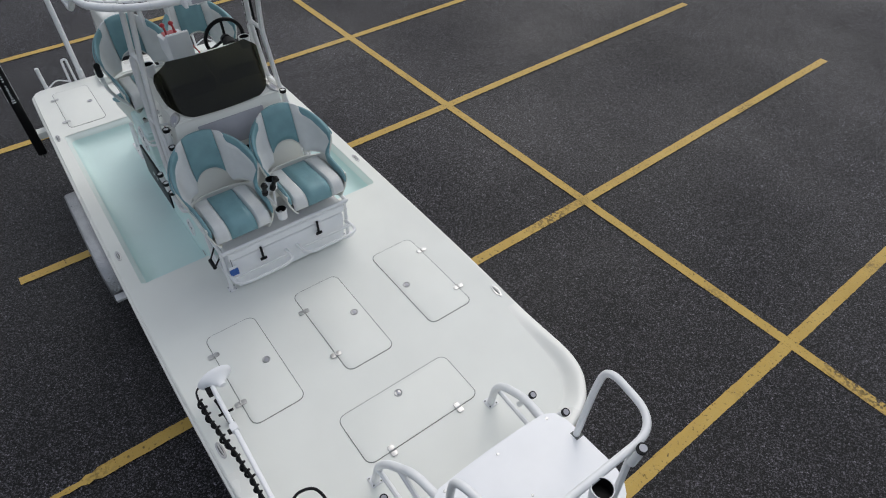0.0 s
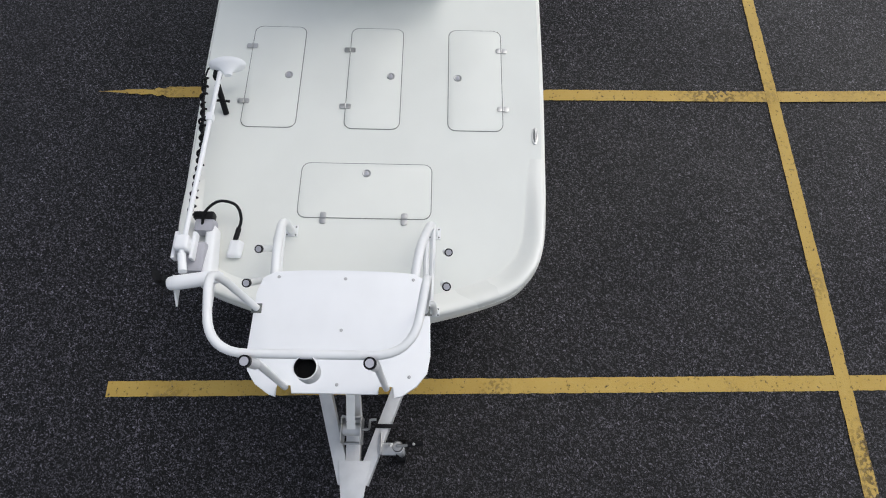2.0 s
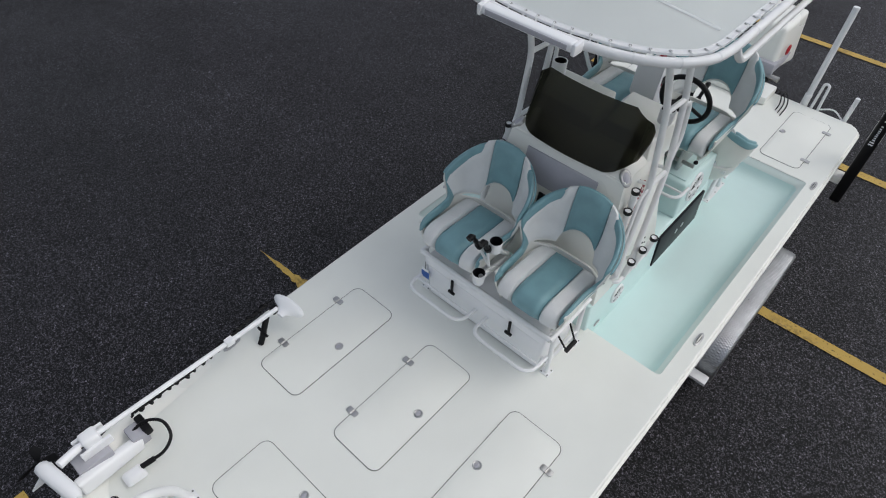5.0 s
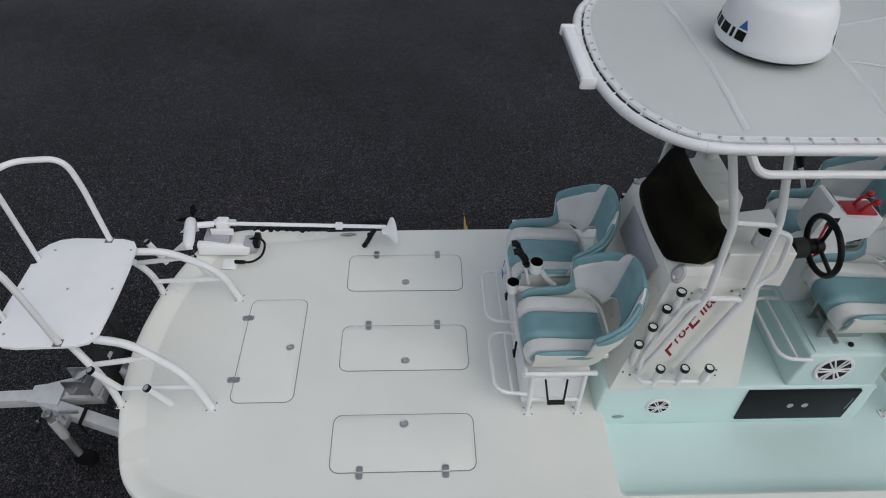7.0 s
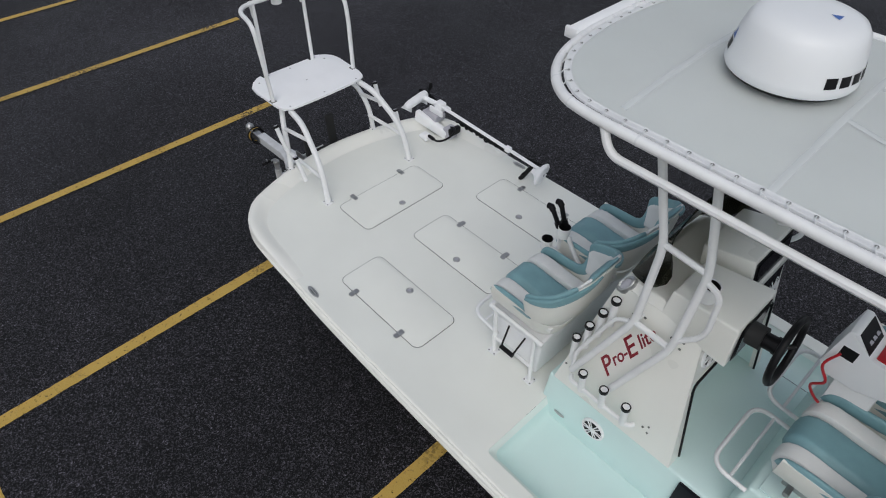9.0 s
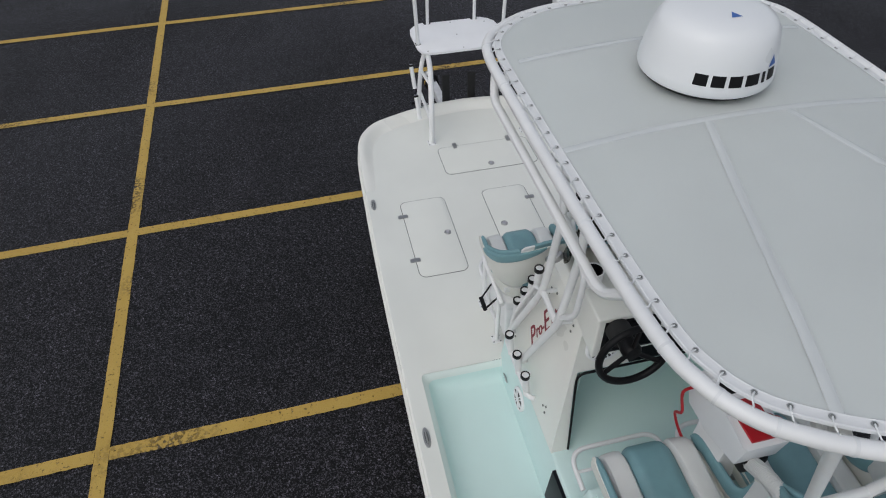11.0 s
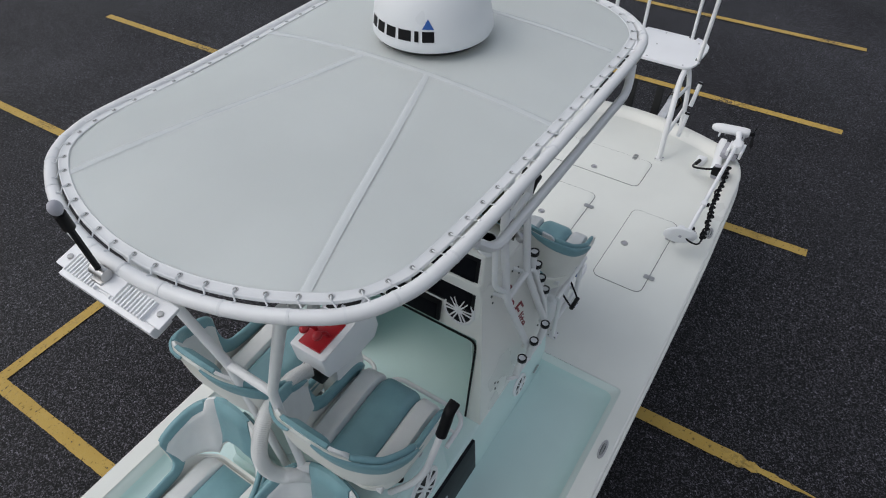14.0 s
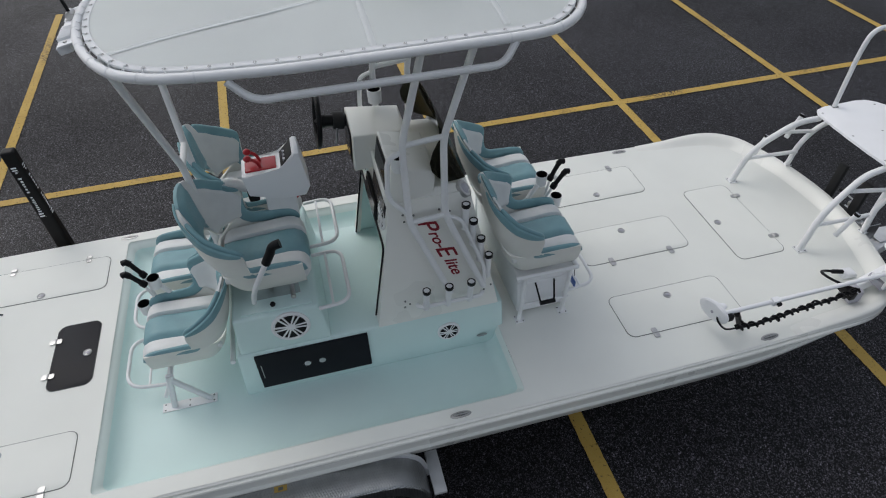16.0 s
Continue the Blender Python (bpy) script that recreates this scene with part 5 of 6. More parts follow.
def dome_patch(a0, a1, h0, h1, apex=False):
    bm = bmesh.new()
    k = 5
    lo = [bm.verts.new(dome_point(a0 + (a1 - a0) * i / k, h0)) for i in range(k + 1)]
    if apex:
        t = bm.verts.new(dome_point((a0 + a1) / 2, h1))
        for i in range(k):
            bm.faces.new((lo[i], lo[i + 1], t))
    else:
        hi = [bm.verts.new(dome_point(a0 + (a1 - a0) * i / k, h1)) for i in range(k + 1)]
        for i in range(k):
            bm.faces.new((lo[i], lo[i + 1], hi[i + 1], hi[i]))
    return bm


for side in (180, 0):
    a = radians(side) - radians(45)
    for i, wd in enumerate((11, 11, 11, 13, 4, 11)):
        a += radians(3.2)
        part("letter_bar", dome_patch(a, a + radians(wd), 0.047, 0.088), BLACK, rd)
        a += radians(wd)
    part("triangle_mark", dome_patch(a - radians(11), a, 0.096, 0.135, True), BLUEINK, rd)
tr = bmesh.new()
add(tr, [(RX - 0.10, RY - 0.022, RZ + 0.2375), (RX - 0.10, RY + 0.022, RZ + 0.2375), (RX - 0.06, RY, RZ + 0.239)], [(0, 1, 2)])
part("triangle_mark", tr, BLUEINK, rd)

# ---- bow platform ----
pf = thing("casting_platform", (1.1, 0, D), "white casting platform with tube rail and curved legs", "platform", shift=(0.015, 0.005, -0.03))
PZ = 1.826
PLATE = [(0.965, -0.36), (1.0, -0.42), (1.08, -0.445), (1.40, -0.455), (1.49, -0.44), (1.555, -0.395), (1.603, -0.325), (1.614, -0.290), (1.556, -0.288), (1.556, -0.214), (1.596, -0.212), (1.596, 0.212), (1.556, 0.214), (1.556, 0.288), (1.614, 0.290), (1.603, 0.33), (1.555, 0.40), (1.49, 0.45),
         (1.40, 0.465), (1.08, 0.455), (1.0, 0.43), (0.965, 0.37), (0.956, 0.2), (0.953, 0.0), (0.956, -0.2)]
part("plate", prism(PLATE, PZ - 0.02, PZ, 0.004), STARBOARD, pf)
for x, y in ((1.0, 0.366), (0.995, -0.338), (1.0, 0.01), (1.278, 0.009), (1.51, 0.362), (1.492, -0.338), (1.553, 0.008)):
    part("screw", lathe([(0.009, 0), (0.008, 0.002), (0.001, 0.003)], (x, y, PZ), 10), STEEL, pf)
part("frame_hoop", tube(fillet([(1.04, -0.38, PZ - 0.045), (1.52, -0.37, PZ - 0.045), (1.52, 0.37, PZ - 0.045), (1.04, 0.38, PZ - 0.045), (1.04, -0.38, PZ - 0.045)], 0.08), 0.020, 8), POWDER, pf)
RAIL_T = 2.50
rail_pts = [(1.165, -0.435, PZ - 0.03), (1.19, -0.45, 2.30), (1.225, -0.45, RAIL_T), (1.565, -0.40, RAIL_T + 0.01), (1.565, 0.40, RAIL_T + 0.01), (1.225, 0.45, RAIL_T), (1.19, 0.45, 2.30), (1.165, 0.43, PZ - 0.03)]
part("rail", tube(fillet(rail_pts, 0.16, 8), 0.019, 10), POWDER, pf, "white tube leaning rail")
for s in (1, -1):
    part("rail_post", tube([(1.562, s * 0.25, PZ - 0.03), (1.565, s * 0.245, RAIL_T)], 0.017, 9), POWDER, pf)
    for x, y in ((1.165, 0.433),):
        part("slot", box(x - 0.022, x + 0.03, s * y - 0.026, s * y + 0.026, PZ - 0.001, PZ + 0.0015, 0.0), GASKET, pf)
    rh = part("rod_holder", tube([(1.58, s * 0.242, RAIL_T - 0.12), (1.60, s * 0.24, RAIL_T + 0.03)], 0.021, 12), POWDER, pf)
    part("cap", tube([(1.5995, s * 0.24, RAIL_T + 0.022), (1.603, s * 0.239, RAIL_T + 0.045)], 0.025, 14), BLACK, rh)
    part("bore", tube([(1.603, s * 0.239, RAIL_T + 0.0445), (1.6032, s * 0.239, RAIL_T + 0.0465)], 0.0175, 14), GREY, rh)
    leg = fillet([(1.00, s * 0.37, PZ - 0.05), (0.80, s * 0.39, PZ - 0.07), (0.50, s * 0.45, 1.50), (0.43, s * 0.47, D + 0.033)], 0.22, 8)
    part("leg", tube(leg, 0.026, 10), POWDER, pf, "curved white leg")
    foot_plate((0.43, s * 0.47, D + 0.03), pf, 0.04, 0.04)
    fl = fillet([(1.22, s * 0.33, PZ - 0.045), (1.09, s * 0.42, 1.66), (1.0, s * 0.465, 1.45), (0.99, s * 0.48, D + 0.09)], 0.12, 6)
    part("leg", tube(fl, 0.023, 10), POWDER, pf, "curved white leg")
    foot_plate((0.988, s * 0.48, D + 0.092), pf, 0.028, 0.03)
    part("brace", tube([(1.06, s * 0.43, 1.60), (0.70, s * 0.425, 1.66)], 0.017, 8), POWDER, pf)
    part("brace", tube([(1.005, s * 0.455, 1.38), (0.48, s * 0.465, 1.40)], 0.017, 8), POWDER, pf)
    for a, b in (((0.938, 0.535, 1.585), (0.991, 0.543, 1.707)), ((0.663, 0.548, 1.410), (0.716, 0.556, 1.532))):
        a, b = Vector((a[0], s * a[1], a[2])), Vector((b[0], s * b[1], b[2]))
        h = part("rod_holder", tube([a - (b - a) * 0.7, b], 0.020, 12), POWDER, pf)
        part("cap", tube([b - (b - a) * 0.1, b + (b - a).normalized() * 0.006], 0.0245, 14), BLACK, h)
        part("bore", tube([b + (b - a).normalized() * 0.0055, b + (b - a).normalized() * 0.0075], 0.0175, 14), GREY, h)
cup = part("cup", lathe([(0.046, -0.10), (0.048, 0.0), (0.044, 0.001), (0.043, -0.098)], (1.617, -0.01, RAIL_T + 0.022), 20), POWDER, pf, "open white drink holder")
part("cup_liner", lathe([(0.0425, -0.05), (0.0435, -0.002), (0.042, -0.002), (0.041, -0.05)], (1.617, -0.01, RAIL_T + 0.022), 20), BLACK, cup)
# ---- trolling motor ----
tm = thing("trolling_motor", (0.4, -1.0, D), "white bow trolling motor stowed along the deck edge", "trolling motor", shift=(0, -0.018, 0))
part("mount", bevelled(hexa([(0.46, -0.995, D + 0.001), (0.84, -0.94, D + 0.06), (0.84, -0.85, D + 0.06), (0.46, -0.905, D + 0.001), (0.44, -0.985, 1.21), (0.84, -0.93, 1.30), (0.84, -0.87, 1.30), (0.44, -0.925, 1.21)]), 0.02, 3), STARBOARD, tm)
part("mount_tray", box(0.40, 0.50, -1.05, -0.93, D + 0.001, 1.24, 0.02), GREY, tm, "grey latch block")
part("mount_cap", box(0.37, 0.42, -1.06, -0.93, 1.19, 1.26, 0.012), BLACK, tm)
part("shaft", tube([(0.72, -1.033, 1.382), (-0.66, -1.022, 1.345)], 0.016, 10), STARBOARD, tm)
part("clamp", box(-0.31, -0.25, -1.050, -1.002, 1.330, 1.378, 0.01), STARBOARD, tm)
part("shaft_pin", box(-0.285, -0.255, -1.070, -1.045, 1.340, 1.366, 0.006), BLACK, tm)
part("yoke", box(0.60, 0.70, -1.085, -0.995, 1.315, 1.415, 0.022, seg=3), STARBOARD, tm)
for y in (-1.095, -0.985):
    part("yoke_arm", box(0.56, 0.74, y - 0.012, y + 0.012, 1.30, 1.36, 0.008), STARBOARD, tm)
part("yoke_plate", box(0.60, 0.80, -1.07, -0.93, 1.235, 1.30, 0.015), GREY, tm, "dark grey motor cradle")
part("neck", tube([(0.72, -1.035, 1.37), (0.84, -1.00, 1.39)], 0.026, 10), STARBOARD, tm)
mo = [(0.002, -0.17), (0.02, -0.165), (0.036, -0.14), (0.043, -0.09), (0.045, 0.10), (0.040, 0.15), (0.030, 0.16), (0.002, 0.162)]
part("motor_pod", lathe(mo, (0.885, -0.925, 1.372), 20, pose(0, 0, 0, 90, 0, 10)), STARBOARD, tm)
for a in (20, 140, 260):
    b = bmesh.new()
    add(b, [(-0.012, 0.02, 0), (0.012, 0.02, 0.008), (0.030, 0.10, 0.02), (0.0, 0.135, 0.012), (-0.028, 0.09, 0.0)], [(0, 1, 2, 3, 4)])
    ex = bmesh.ops.extrude_face_region(b, geom=list(b.faces))
    for e in ex["geom"]:
        if isinstance(e, bmesh.types.BMVert):
            e.co.z += 0.005
    b.transform(pose(0.912, -1.11, 1.372, 90, 0, 10) @ pose(0, 0, 0, 0, 0, a))
    part("propeller_blade", b, BLACK, tm, "black propeller blade")
part("propeller_hub", lathe([(0.02, 0.0), (0.022, 0.03), (0.01, 0.05), (0.001, 0.052)], (0.905, -1.083, 1.372), 14, pose(0, 0, 0, 90, 0, 10)), BLACK, tm)
for y, zz in ((-1.05, 1.30), (-0.84, 1.30)):
    part("skeg", bevelled(hexa([(0.86, y - 0.006, zz - 0.02), (1.02, y - 0.006, zz - 0.035), (1.02, y + 0.006, zz - 0.035), (0.86, y + 0.006, zz - 0.02), (0.86, y - 0.006, 1.39), (0.91, y - 0.006, 1.37), (0.91, y + 0.006, 1.37), (0.86, y + 0.006, 1.39)]), 0.003), STARBOARD, tm)
a1, a3 = Vector((-0.20, 0.965, -0.16)).normalized(), Vector((1, 0.05, 0.05)).normalized()
a2 = a3.cross(a1).normalized()
a3 = a1.cross(a2).normalized()
lie = Matrix((a1, a2, a3)).transposed().to_4x4()
lie.translation = (-0.715, -0.978, 1.345)
hd = lathe([(0.002, -0.030), (0.55, -0.030), (0.90, -0.026), (1.0, -0.016), (0.97, -0.002), (0.80, 0.014), (0.50, 0.032), (0.24, 0.060), (0.20, 0.085), (0.002, 0.086)], (0, 0, 0), 28)
hd.transform(lie @ Matrix.Diagonal((0.125, 0.078, 1, 1)))
head = part("head", hd, STARBOARD, tm, "white oval control head")
bt = lathe([(0.002, -0.034), (0.010, -0.034), (0.013, -0.029)], (0, 0, 0), 12)
bt.transform(lie)
part("button", bt, GREY, head)
part("head_clip", box(-0.69, -0.62, -1.07, -1.02, 1.30, 1.35, 0.01), BLACK, tm)
part("shaft_rest", tube(fillet([(-0.575, -1.035, 1.32), (-0.555, -1.03, 1.29), (-0.495, -1.02, 1.17), (-0.467, -1.015, D)], 0.03), 0.021, 10), BLACK, tm, "black shaft rest bracket")
part("rest_pin", tube([(-0.51, -1.07, 1.23), (-0.51, -0.97, 1.22)], 0.010, 6), BLACK, tm)
core, coil = [], []
for i in range(17 * 12):
    t = i / (17 * 12)
    a = 2 * math.pi * i / 12
    w = 0.0175 + 0.003 * math.sin(23 * t) + 0.003 * math.sin(61 * t)
    c = Vector((-0.64 + 1.06 * t + 0.006 * math.sin(47 * t), -1.132 + 0.085 * t - 0.006 * math.sin(9 * t) + 0.003 * math.sin(31 * t), 1.305 - 0.035 * math.sin(3.1 * t)))
    if i % 6 == 0:
        core.append(c)
    coil.append(c + Vector((0, w * math.cos(a), w * math.sin(a))))
part("coil_cord", merge(tube(coil, 0.0085, 6), tube(core, 0.0115, 7)), BLACK, tm, "black coiled power cord")
part("cord_end", tube(catmull([(-0.64, -1.135, 1.31), (-0.72, -1.12, 1.31), (-0.74, -1.05, 1.33), (-0.70, -1.00, 1.345)], 5), 0.007, 6), BLACK, tm)
part("plug_cable", tube(catmull([(0.46, -1.0, 1.23), (0.38, -0.98, 1.27), (0.31, -0.900, 1.28), (0.32, -0.800, 1.25), (0.40, -0.765, 1.21), (0.50, -0.785, 1.19)], 7), 0.010, 8), BLACK, tm, "black power cable")
part("plug", tube([(0.46, -0.775, 1.195), (0.54, -0.790, 1.185)], 0.017, 10), BLACK, tm)
part("socket", bevelled(hexa([(0.53, -0.830, D), (0.66, -0.850, D + 0.02), (0.66, -0.740, D + 0.02), (0.53, -0.740, D), (0.54, -0.820, 1.20), (0.64, -0.830, 1.18), (0.64, -0.760, 1.18), (0.54, -0.760, 1.20)]), 0.022, 3), STARBOARD, tm)

# ---- stern ----
for s in (1, -1):
    pp = thing("shallow_anchor", (-5.45, s * 1.40, 0.6), "black folding shallow water anchor pole beside the gunwale", "anchor pole", "anchor poles", shift=(0.03, -0.012, 0.09))
    part("arm", bevelled(hexa([(-5.50, s * 1.395 - 0.05, 0.62), (-5.38, s * 1.395 - 0.05, 0.62), (-5.38, s * 1.395 + 0.05, 0.62), (-5.50, s * 1.395 + 0.05, 0.62),
                               (-5.51, s * 1.395 - 0.046, 1.92), (-5.41, s * 1.395 - 0.046, 1.92), (-5.41, s * 1.395 + 0.046, 1.92), (-5.51, s * 1.395 + 0.046, 1.92)]), 0.028, 4), BLACK, pp)
    part("foot", tube([(-5.44, s * 1.395, 0.56), (-5.44, s * 1.395, 0.625)], 0.014, 8), STEEL, pp)
    part("bracket", box(-5.52, -5.40, 1.19 if s > 0 else -1.36, 1.36 if s > 0 else -1.19, 0.80, 0.88, 0.01), GEL, pp)
    rng = random.Random(5)
    z = 1.30
    while z < 1.80:
        step, tall = rng.uniform(0.016, 0.03), rng.choice((0.010, 0.014, 0.022))
        part("letter_bar", box(-5.379 - 0.025 * (z - 0.62), -5.376 - 0.025 * (z - 0.62), s * 1.395 - tall, s * 1.395 + tall * 0.7, z, z + step * 0.45), STARBOARD, pp)
        for y in (s * 1.4455, s * 1.3445):
            part("letter_bar", box(-5.46 - tall, -5.46 + tall * 0.7, y - 0.0012 - 0.0025 * (z - 0.62), y + 0.0012 - 0.0025 * (z - 0.62), z, z + step * 0.45), STARBOARD, pp)
        z += step + (0.03 if rng.random() < 0.12 else 0)
    gp = thing("stern_post", (-5.93, s * 0.64, 1.0), "tall white tube post at the transom", "post", "stern posts", shift=(-0.16, 0, -0.02))
    part("tube", tube([(-5.92, s * 0.64, 0.80), (-6.02, s * 0.64, 2.15)], 0.030, 12), POWDER, gp)
    part("socket", tube([(-5.92, s * 0.64, 0.80), (-5.94, s * 0.64, 1.25)], 0.036, 12), POWDER, gp)
    part("hoop", tube(fillet([(-5.90, s * 0.72, 1.05), (-5.92, s * 0.73, 1.42), (-5.92, s * 0.78, 1.42), (-5.90, s * 0.79, 1.05)], 0.03), 0.014, 8), POWDER, gp)
    sp = thing("stern_grab", (-5.9, s * 1.05, 1.0), "short white tube post at the transom corner", "post", "stern grabs", shift=(-0.16, 0, -0.02))
    part("tube", tube([(-5.90, s * 1.05, 0.95), (-5.92, s * 1.06, 1.40)], 0.022, 10), POWDER, sp)
    part("link", tube(catmull([(-5.90, s * 0.80, 1.16), (-5.93, s * 0.92, 1.19), (-5.90, s * 1.04, 1.14)], 6), 0.008, 6), POWDER, sp)
wires = thing("deck_wires", (-5.75, 0.4, D), "three thin black wires from the aft deck to the transom", "wires", shift=(-0.15, 0.05, 0))
for k in range(3):
    part("wire", tube(catmull([(-5.59 + 0.03 * k, 0.42 + 0.035 * k, D), (-5.66, 0.42 + 0.035 * k, D + 0.05), (-5.80, 0.37 + 0.035 * k, D + 0.07), (-5.93, 0.30 + 0.04 * k, D + 0.03), (-5.95, 0.28 + 0.04 * k, D - 0.10)], 5), 0.006, 6), BLACK, wires)
om = thing("outboard_motor", (-6.2, 0, 0.5), "white and grey outboard motor on the transom", "outboard motor", shift=(-0.165, 0, 0.03))
part("bracket", box(-6.06, -5.885, -0.20, 0.20, 0.62, 1.18, 0.02), BLACK, om)
part("cowl", bevelled(hexa([(-6.62, -0.24, 1.12), (-6.00, -0.20, 1.22), (-6.00, 0.20, 1.22), (-6.62, 0.24, 1.12), (-6.58, -0.19, 1.72), (-6.10, -0.15, 1.66), (-6.10, 0.15, 1.66), (-6.58, 0.19, 1.72)]), 0.06, 4), GEL, om)
part("side_band", box(-6.50, -5.97, -0.215, 0.215, 1.20, 1.33, 0.03), GREY, om, "grey lower cowl band")
ringm = tube([(-6.2 + 0.05 * math.cos(a), 0.222, 1.42 + 0.05 * math.sin(a)) for a in [2 * math.pi * i / 20 for i in range(20)]], 0.008, 6, closed=True)
part("emblem", ringm, RED, om, "red ring emblem")
part("leg", box(-6.42, -6.15, -0.07, 0.07, 0.45, 1.15, 0.03), GEL, om)
part("tilt_tube", tube([(-6.0, -0.30, 1.18), (-6.0, 0.30, 1.18)], 0.03, 10), STEEL, om)

# ---- trailer ----
trl = thing("boat_trailer", (-2.5, 0, 0), "aluminium tandem axle boat trailer with diamond plate fenders", "trailer", base=Matrix.Identity(4))


def beam(a, b, w, h, mat=None, name="beam"):
    a, b = Vector(a), Vector(b)
    d = (b - a).normalized()
    s = d.cross(Vector((0, 0, 1))).normalized() * (w / 2)
    u = s.cross(d).normalized() * (h / 2)
    bm = hexa([a - s - u, b - s - u, b + s - u, a + s - u, a - s + u, b - s + u, b + s + u, a + s + u])
    part(name, bevelled(bm, 0.006), mat or GALV, trl)


for s in (1, -1):
    beam((1.98, s * 0.055 - 0.03, 0.50), (0.55, s * 0.52, 0.46), 0.085, 0.12, name="tongue_rail")
    beam((0.58, s * 0.52, 0.46), (-5.6, s * 0.95, 0.40), 0.075, 0.12, name="side_rail")
    beam((0.3, s * 0.40, 0.66), (-5.5, s * 0.55, 0.60), 0.10, 0.05, RUBBER, "bunk")
    for x in (0.2, -2.2, -5.0):
        beam((x, s * 0.47, 0.44), (x, s * 0.47, 0.64), 0.05, 0.05, name="bunk_post")
beam((1.55, -0.05, 0.49), (2.62, -0.02, 0.495), 0.095, 0.10, name="tongue")
part("gusset", bevelled(hexa([(1.84, -0.13, 0.565), (2.08, -0.10, 0.565), (2.08, 0.045, 0.565), (1.84, 0.08, 0.565), (1.84, -0.13, 0.573), (2.08, -0.10, 0.573), (2.08, 0.045, 0.573), (1.84, 0.08, 0.573)]), 0.002), GALV, trl)
beam((2.58, 0, 0.50), (2.82, 0, 0.52), 0.075, 0.075, STEEL, "coupler")
part("coupler_ball", lathe([(0.045, -0.03), (0.05, 0.0), (0.045, 0.05), (0.02, 0.075), (0.002, 0.078)], (2.83, 0, 0.52), 16), STEEL, trl)
for k, (mat, r) in enumerate(((BLACK, 0.085), (BLACK, 0.075), (PAINT, 0.08), (BLACK, 0.09))):
    ring = [(2.70 + 0.025 * k + 0.02 * math.sin(q + k), -0.02 + r * math.cos(q), 0.47 + 1.1 * r * math.sin(q)) for q in [2 * math.pi * i / 22 for i in range(22)]]
    part("safety_cable", tube(ring, 0.009, 6, closed=True), mat, trl, "coiled cable and chain round the tongue")
beam((1.62, -0.03, 0.55), (1.30, -0.03, 1.02), 0.085, 0.07, name="winch_post")
for s in (1, -1):
    beam((1.10, s * 0.10 - 0.03, 0.52), (1.34, s * 0.03 - 0.03, 0.92), 0.03, 0.03, name="post_brace")
for y in (-0.098, 0.026):
    part("winch_plate", box(1.585, 1.745, y - 0.004, y + 0.004, 0.62, 0.80, 0.003), STEEL, trl)
part("winch_back", box(1.575, 1.59, -0.10, 0.03, 0.60, 0.78, 0.003), STEEL, trl)
part("winch_bolt", tube([(1.735, -0.105, 0.645), (1.735, 0.033, 0.645)], 0.010, 8), STEEL, trl)
part("winch_drum", tube([(1.655, -0.092, 0.72), (1.655, 0.020, 0.72)], 0.042, 16), ALU, trl)
part("winch_strap", panel((1.66, -0.065, 0.764), (1.66, -0.010, 0.764), (1.30, -0.010, 1.035), (1.30, -0.065, 1.035), 0.004), VINYL_W, trl, "pale winch strap")
part("winch_handle", tube(fillet([(1.655, 0.03, 0.72), (1.655, 0.075, 0.72), (1.60, 0.085, 0.80), (1.60, 0.125, 0.80)], 0.02), 0.008, 7), STEEL, trl)
part("bow_stop", tube([(1.26, -0.13, 1.02), (1.26, 0.07, 1.02)], 0.045, 14), RUBBER, trl, "black rubber bow roller")
part("jack", tube([(1.76, 0.265, 0.16), (1.76, 0.265, 0.74)], 0.028, 12), ALU, trl, "trailer jack")
part("jack_sleeve", tube([(1.76, 0.265, 0.44), (1.76, 0.265, 0.66)], 0.034, 12), GALV, trl)
part("jack_cap", lathe([(0.034, 0.0), (0.036, 0.02), (0.028, 0.034), (0.002, 0.036)], (1.76, 0.265, 0.735), 14), STEEL, trl)
part("jack_bracket", box(1.66, 1.80, 0.135, 0.150, 0.44, 0.585, 0.004), STEEL, trl)
part("jack_bracket", box(1.72, 1.80, 0.148, 0.245, 0.50, 0.56, 0.008), ALU, trl)
part("jack_pin", tube([(1.735, 0.20, 0.53), (1.735, 0.20, 0.62)], 0.009, 8), STEEL, trl)
part("jack_crank", tube(fillet([(1.76, 0.265, 0.77), (1.76, 0.265, 0.795), (1.75, 0.37, 0.80), (1.75, 0.37, 0.84)], 0.015), 0.009, 7), STEEL, trl)
part("crank_grip", tube([(1.755, 0.33, 0.803), (1.74, 0.43, 0.808)], 0.016, 9), BLACK, trl, "black crank grip")
part("tie_strap", merge(box(1.60, 1.628, 0.095, 0.245, 0.558, 0.566, 0.002), box(1.60, 1.628, 0.238, 0.246, 0.42, 0.566, 0.002)), BLACK, trl, "black strap round the tongue rail")
part("jack_wheel", tube([(1.74, 0.23, 0.085), (1.74, 0.29, 0.085)], 0.085, 18), BLACK, trl, "black jack wheel")
for s in (1, -1):
    part("bow_post", bevelled(hexa([(1.185, s * 0.14 - 0.04, 0.55), (1.225, s * 0.14 - 0.04, 0.55), (1.225, s * 0.14 + 0.04, 0.55), (1.185, s * 0.14 + 0.04, 0.55), (1.23, s * 0.14 - 0.04, 1.40), (1.275, s * 0.14 - 0.04, 1.40), (1.275, s * 0.14 + 0.04, 1.40), (1.23, s * 0.14 + 0.04, 1.40)]), 0.014, 2), RUBBER, trl, "black rubber guide")


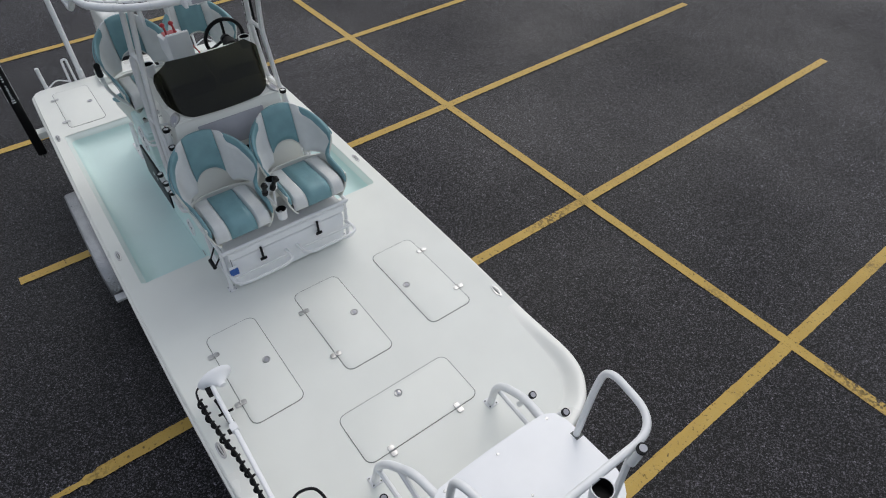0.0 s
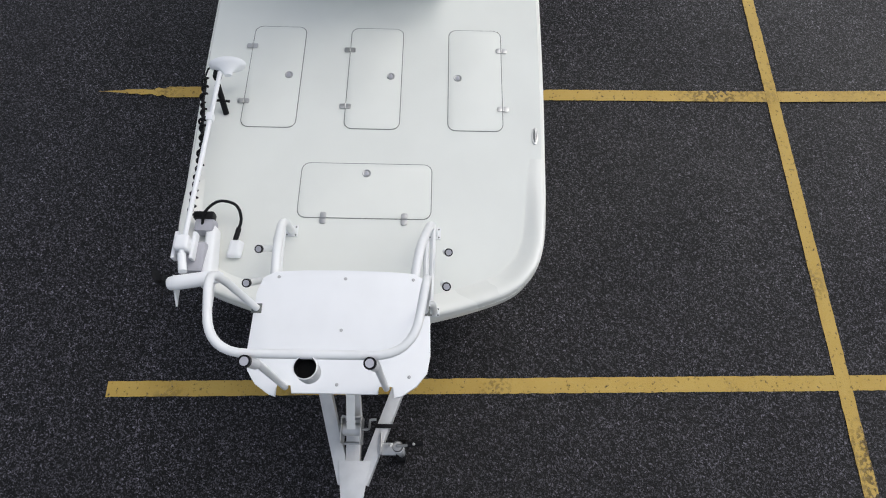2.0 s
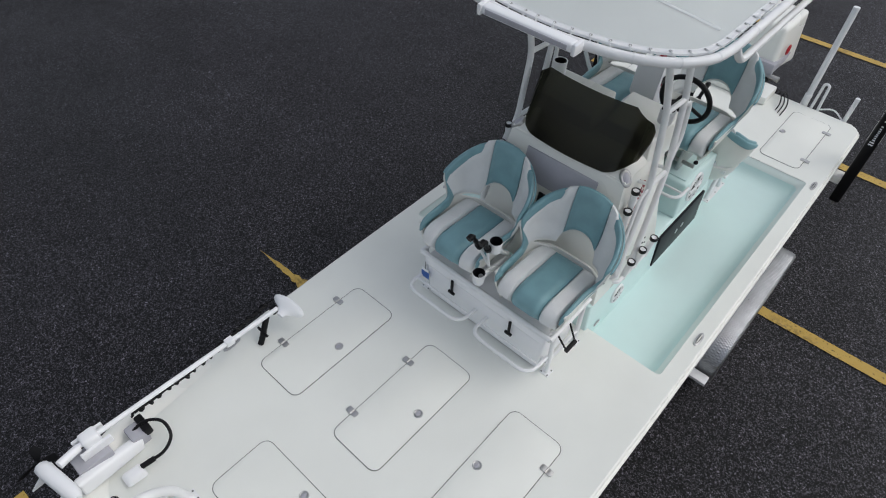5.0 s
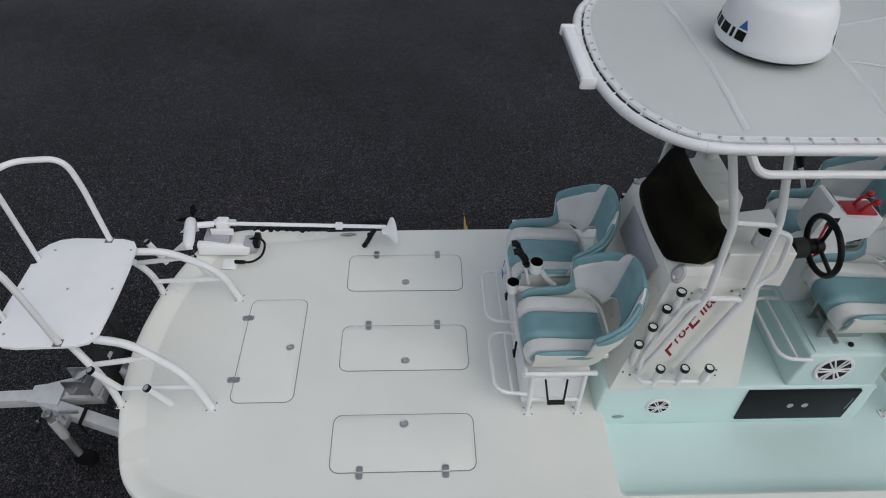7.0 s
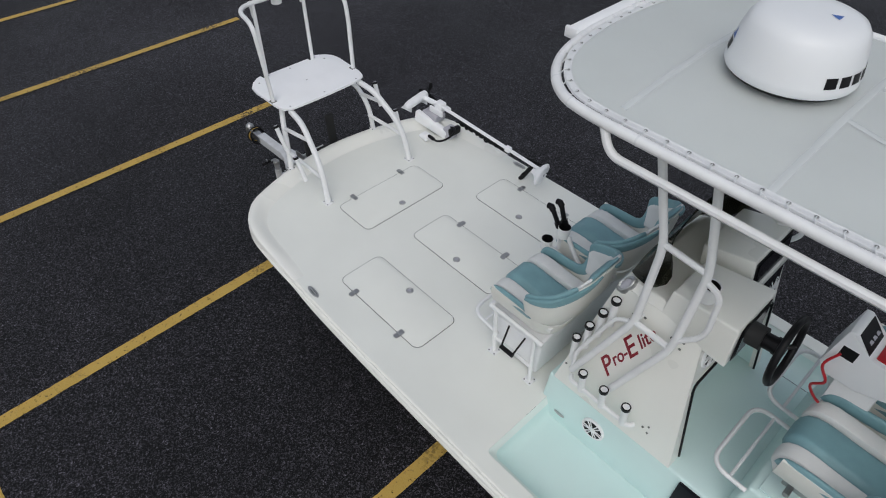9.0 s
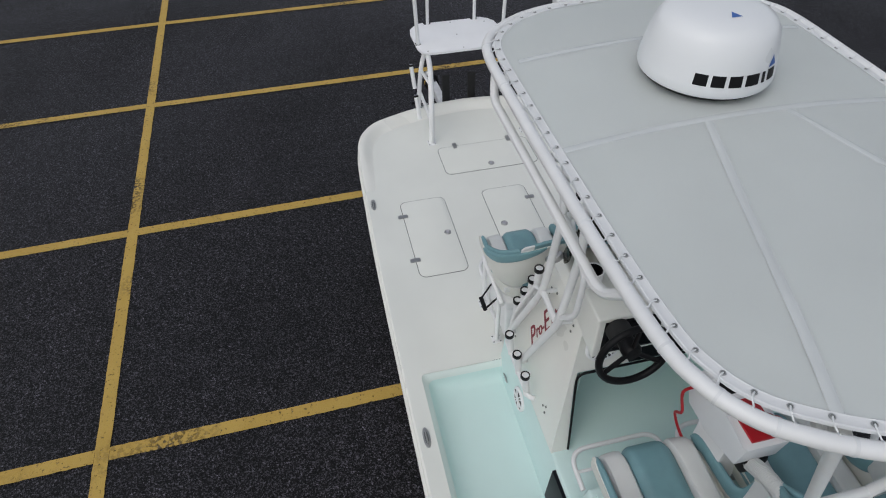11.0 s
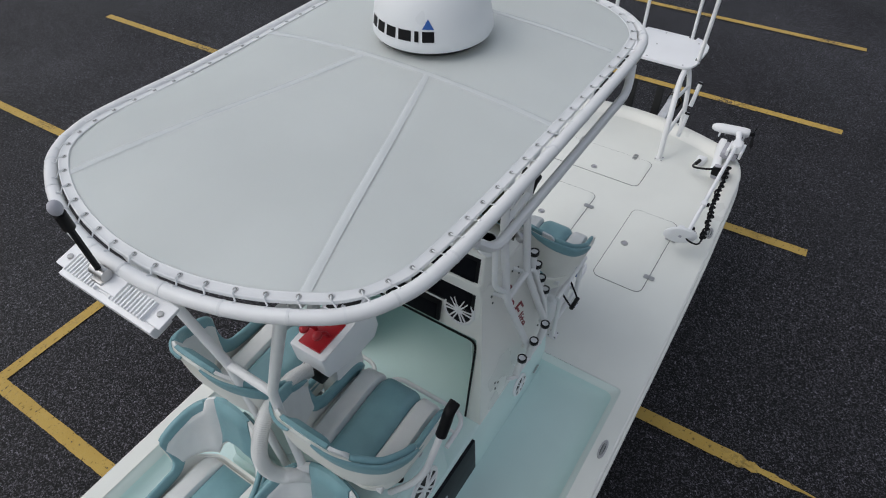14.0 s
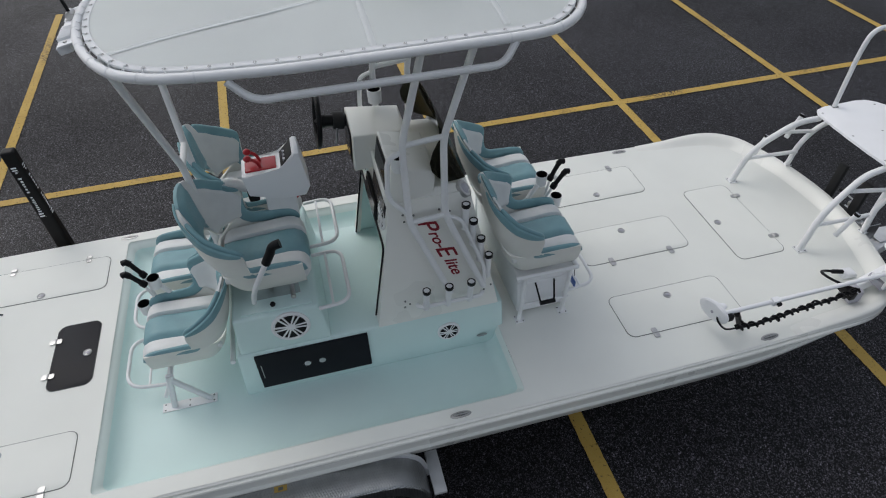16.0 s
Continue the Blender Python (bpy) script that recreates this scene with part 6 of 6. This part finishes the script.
def fender(s):
    """Arched diamond plate fender with steep ends, a rolled outer lip and an upright inner flange."""
    prof = [(-2.84, 0.40), (-2.855, 0.52), (-2.905, 0.65), (-3.02, 0.748), (-3.20, 0.785), (-3.42, 0.80), (-3.65, 0.805), (-3.90, 0.80), (-4.10, 0.79), (-4.25, 0.765), (-4.36, 0.68), (-4.41, 0.54), (-4.425, 0.42)]
    prof = [(v[0], v[2]) for v in catmull([(x, 0, z) for x, z in prof], 4)]
    bm, fl = bmesh.new(), bmesh.new()
    rows, lip = [], []
    for i, (x, z) in enumerate(prof):
        a, b = prof[max(0, i - 1)], prof[min(len(prof) - 1, i + 1)]
        up = Vector((-(b[1] - a[1]), 0, b[0] - a[0])).normalized()
        up = up if up.z > 0 or abs(up.z) < 0.2 and (up.x > 0) == (x > -3.6) else -up
        at = lambda y, d: Vector((x, s * y, z)) + up * d
        rows.append([bm.verts.new(at(y, d)) for y, d in ((1.17, 0.0), (1.27, 0.002), (1.355, 0.0), (1.383, -0.006), (1.396, -0.020), (1.400, -0.070), (1.400, -0.115))])
        lip.append([fl.verts.new(at(y, d)) for y, d in ((1.168, -0.03), (1.168, 0.026), (1.176, 0.028), (1.190, 0.024), (1.192, 0.002))])
    for mesh, g in ((bm, rows), (fl, lip)):
        for a, b in zip(g, g[1:]):
            for j in range(len(a) - 1):
                mesh.faces.new((a[j], a[j + 1], b[j + 1], b[j]))
    ext = bmesh.ops.extrude_face_region(bm, geom=list(bm.faces))
    for e in ext["geom"]:
        if isinstance(e, bmesh.types.BMVert):
            e.co += Vector((0, -0.004 * s, -0.005))
    f = part("fender", bm, TREAD, trl, "diamond plate aluminium fender", angle=30)
    part("flange", fl, GALV, f, "pale upright edge along the fender", angle=50)
    part("step_pad", box(-2.825, -2.735, 1.06 if s > 0 else -1.38, 1.38 if s > 0 else -1.06, 0.47, 0.50, 0.006), GALV, f, "white step plate")
    part("sticker", box(-3.83, -3.75, s * 1.235 - 0.020, s * 1.235 + 0.020, 0.8045, 0.807), PAINT, f, "small yellow warning sticker")
    part("mark", box(-3.805, -3.775, s * 1.235 - 0.011, s * 1.235 + 0.011, 0.8065, 0.8075), GASKET, f)
    for x in (-3.23, -4.05):
        w = part("wheel", lathe([(0.19, -0.10), (0.29, -0.105), (0.325, -0.08), (0.335, 0.0), (0.325, 0.08), (0.29, 0.105), (0.19, 0.10)], (x, s * 1.225, 0.335), 36, pose(0, 0, 0, 90, 0, 0)), RUBBER, trl, "black trailer tyre")
        part("rim", lathe([(0.195, -0.09), (0.195, 0.09), (0.17, 0.092), (0.16, 0.04), (0.002, 0.035)], (x, s * 1.225, 0.335), 28, pose(0, 0, 0, -90 * s, 0, 0)), BLACK, w)
        part("rim_lip", tube([(x + 0.192 * math.cos(q), s * 1.329, 0.335 + 0.192 * math.sin(q)) for q in [2 * math.pi * i / 36 for i in range(36)]], 0.010, 6, closed=True), ALU, w, "polished alloy lip")
        for i in range(5):
            a = 2 * math.pi * (i + 0.3) / 5
            p, q = Vector((x + 0.05 * math.cos(a), s * 1.315, 0.335 + 0.05 * math.sin(a))), Vector((x + 0.185 * math.cos(a), s * 1.323, 0.335 + 0.185 * math.sin(a)))
            part("spoke", tube([p, q], 0.013, 6), ALU, w, "polished alloy spoke")
        part("hub", lathe([(0.045, 0), (0.040, 0.02), (0.025, 0.03), (0.002, 0.032)], (x, s * 1.31, 0.335), 16, pose(0, 0, 0, -90 * s, 0, 0)), BLACK, w)
        beam((x, s * 1.18, 0.335), (x, 0.0, 0.335), 0.06, 0.06, name="axle")


fender(1)
fender(-1)
# white hose behind the helm seats
hose = [Vector(p) for p in catmull([(-3.59, 0.02, 2.21), (-3.72, 0.02, 2.27), (-3.88, 0.01, 2.24), (-3.975, 0.01, 2.08), (-3.985, 0.01, 1.92), (-3.95, -0.03, 1.82), (-3.89, -0.10, 1.80), (-3.82, -0.17, 1.72), (-3.78, -0.20, 1.625)], 10)]
hs = thing("cable_hose", (-4.0, 0, 1.2), "white ribbed cable hose behind the helm seats", "hose", shift=(-0.02, 0, 0.07))
fine = [Vector(v) for v in catmull(hose, 4)]
part("hose", tube(fine, 0.033, 14), VINYL_W, hs)
for i in range(1, len(fine) - 2, 2):
    part("rib", tube([fine[i], fine[i] + (fine[i + 1] - fine[i]).normalized() * 0.004], 0.0365, 14), VINYL_W, hs)
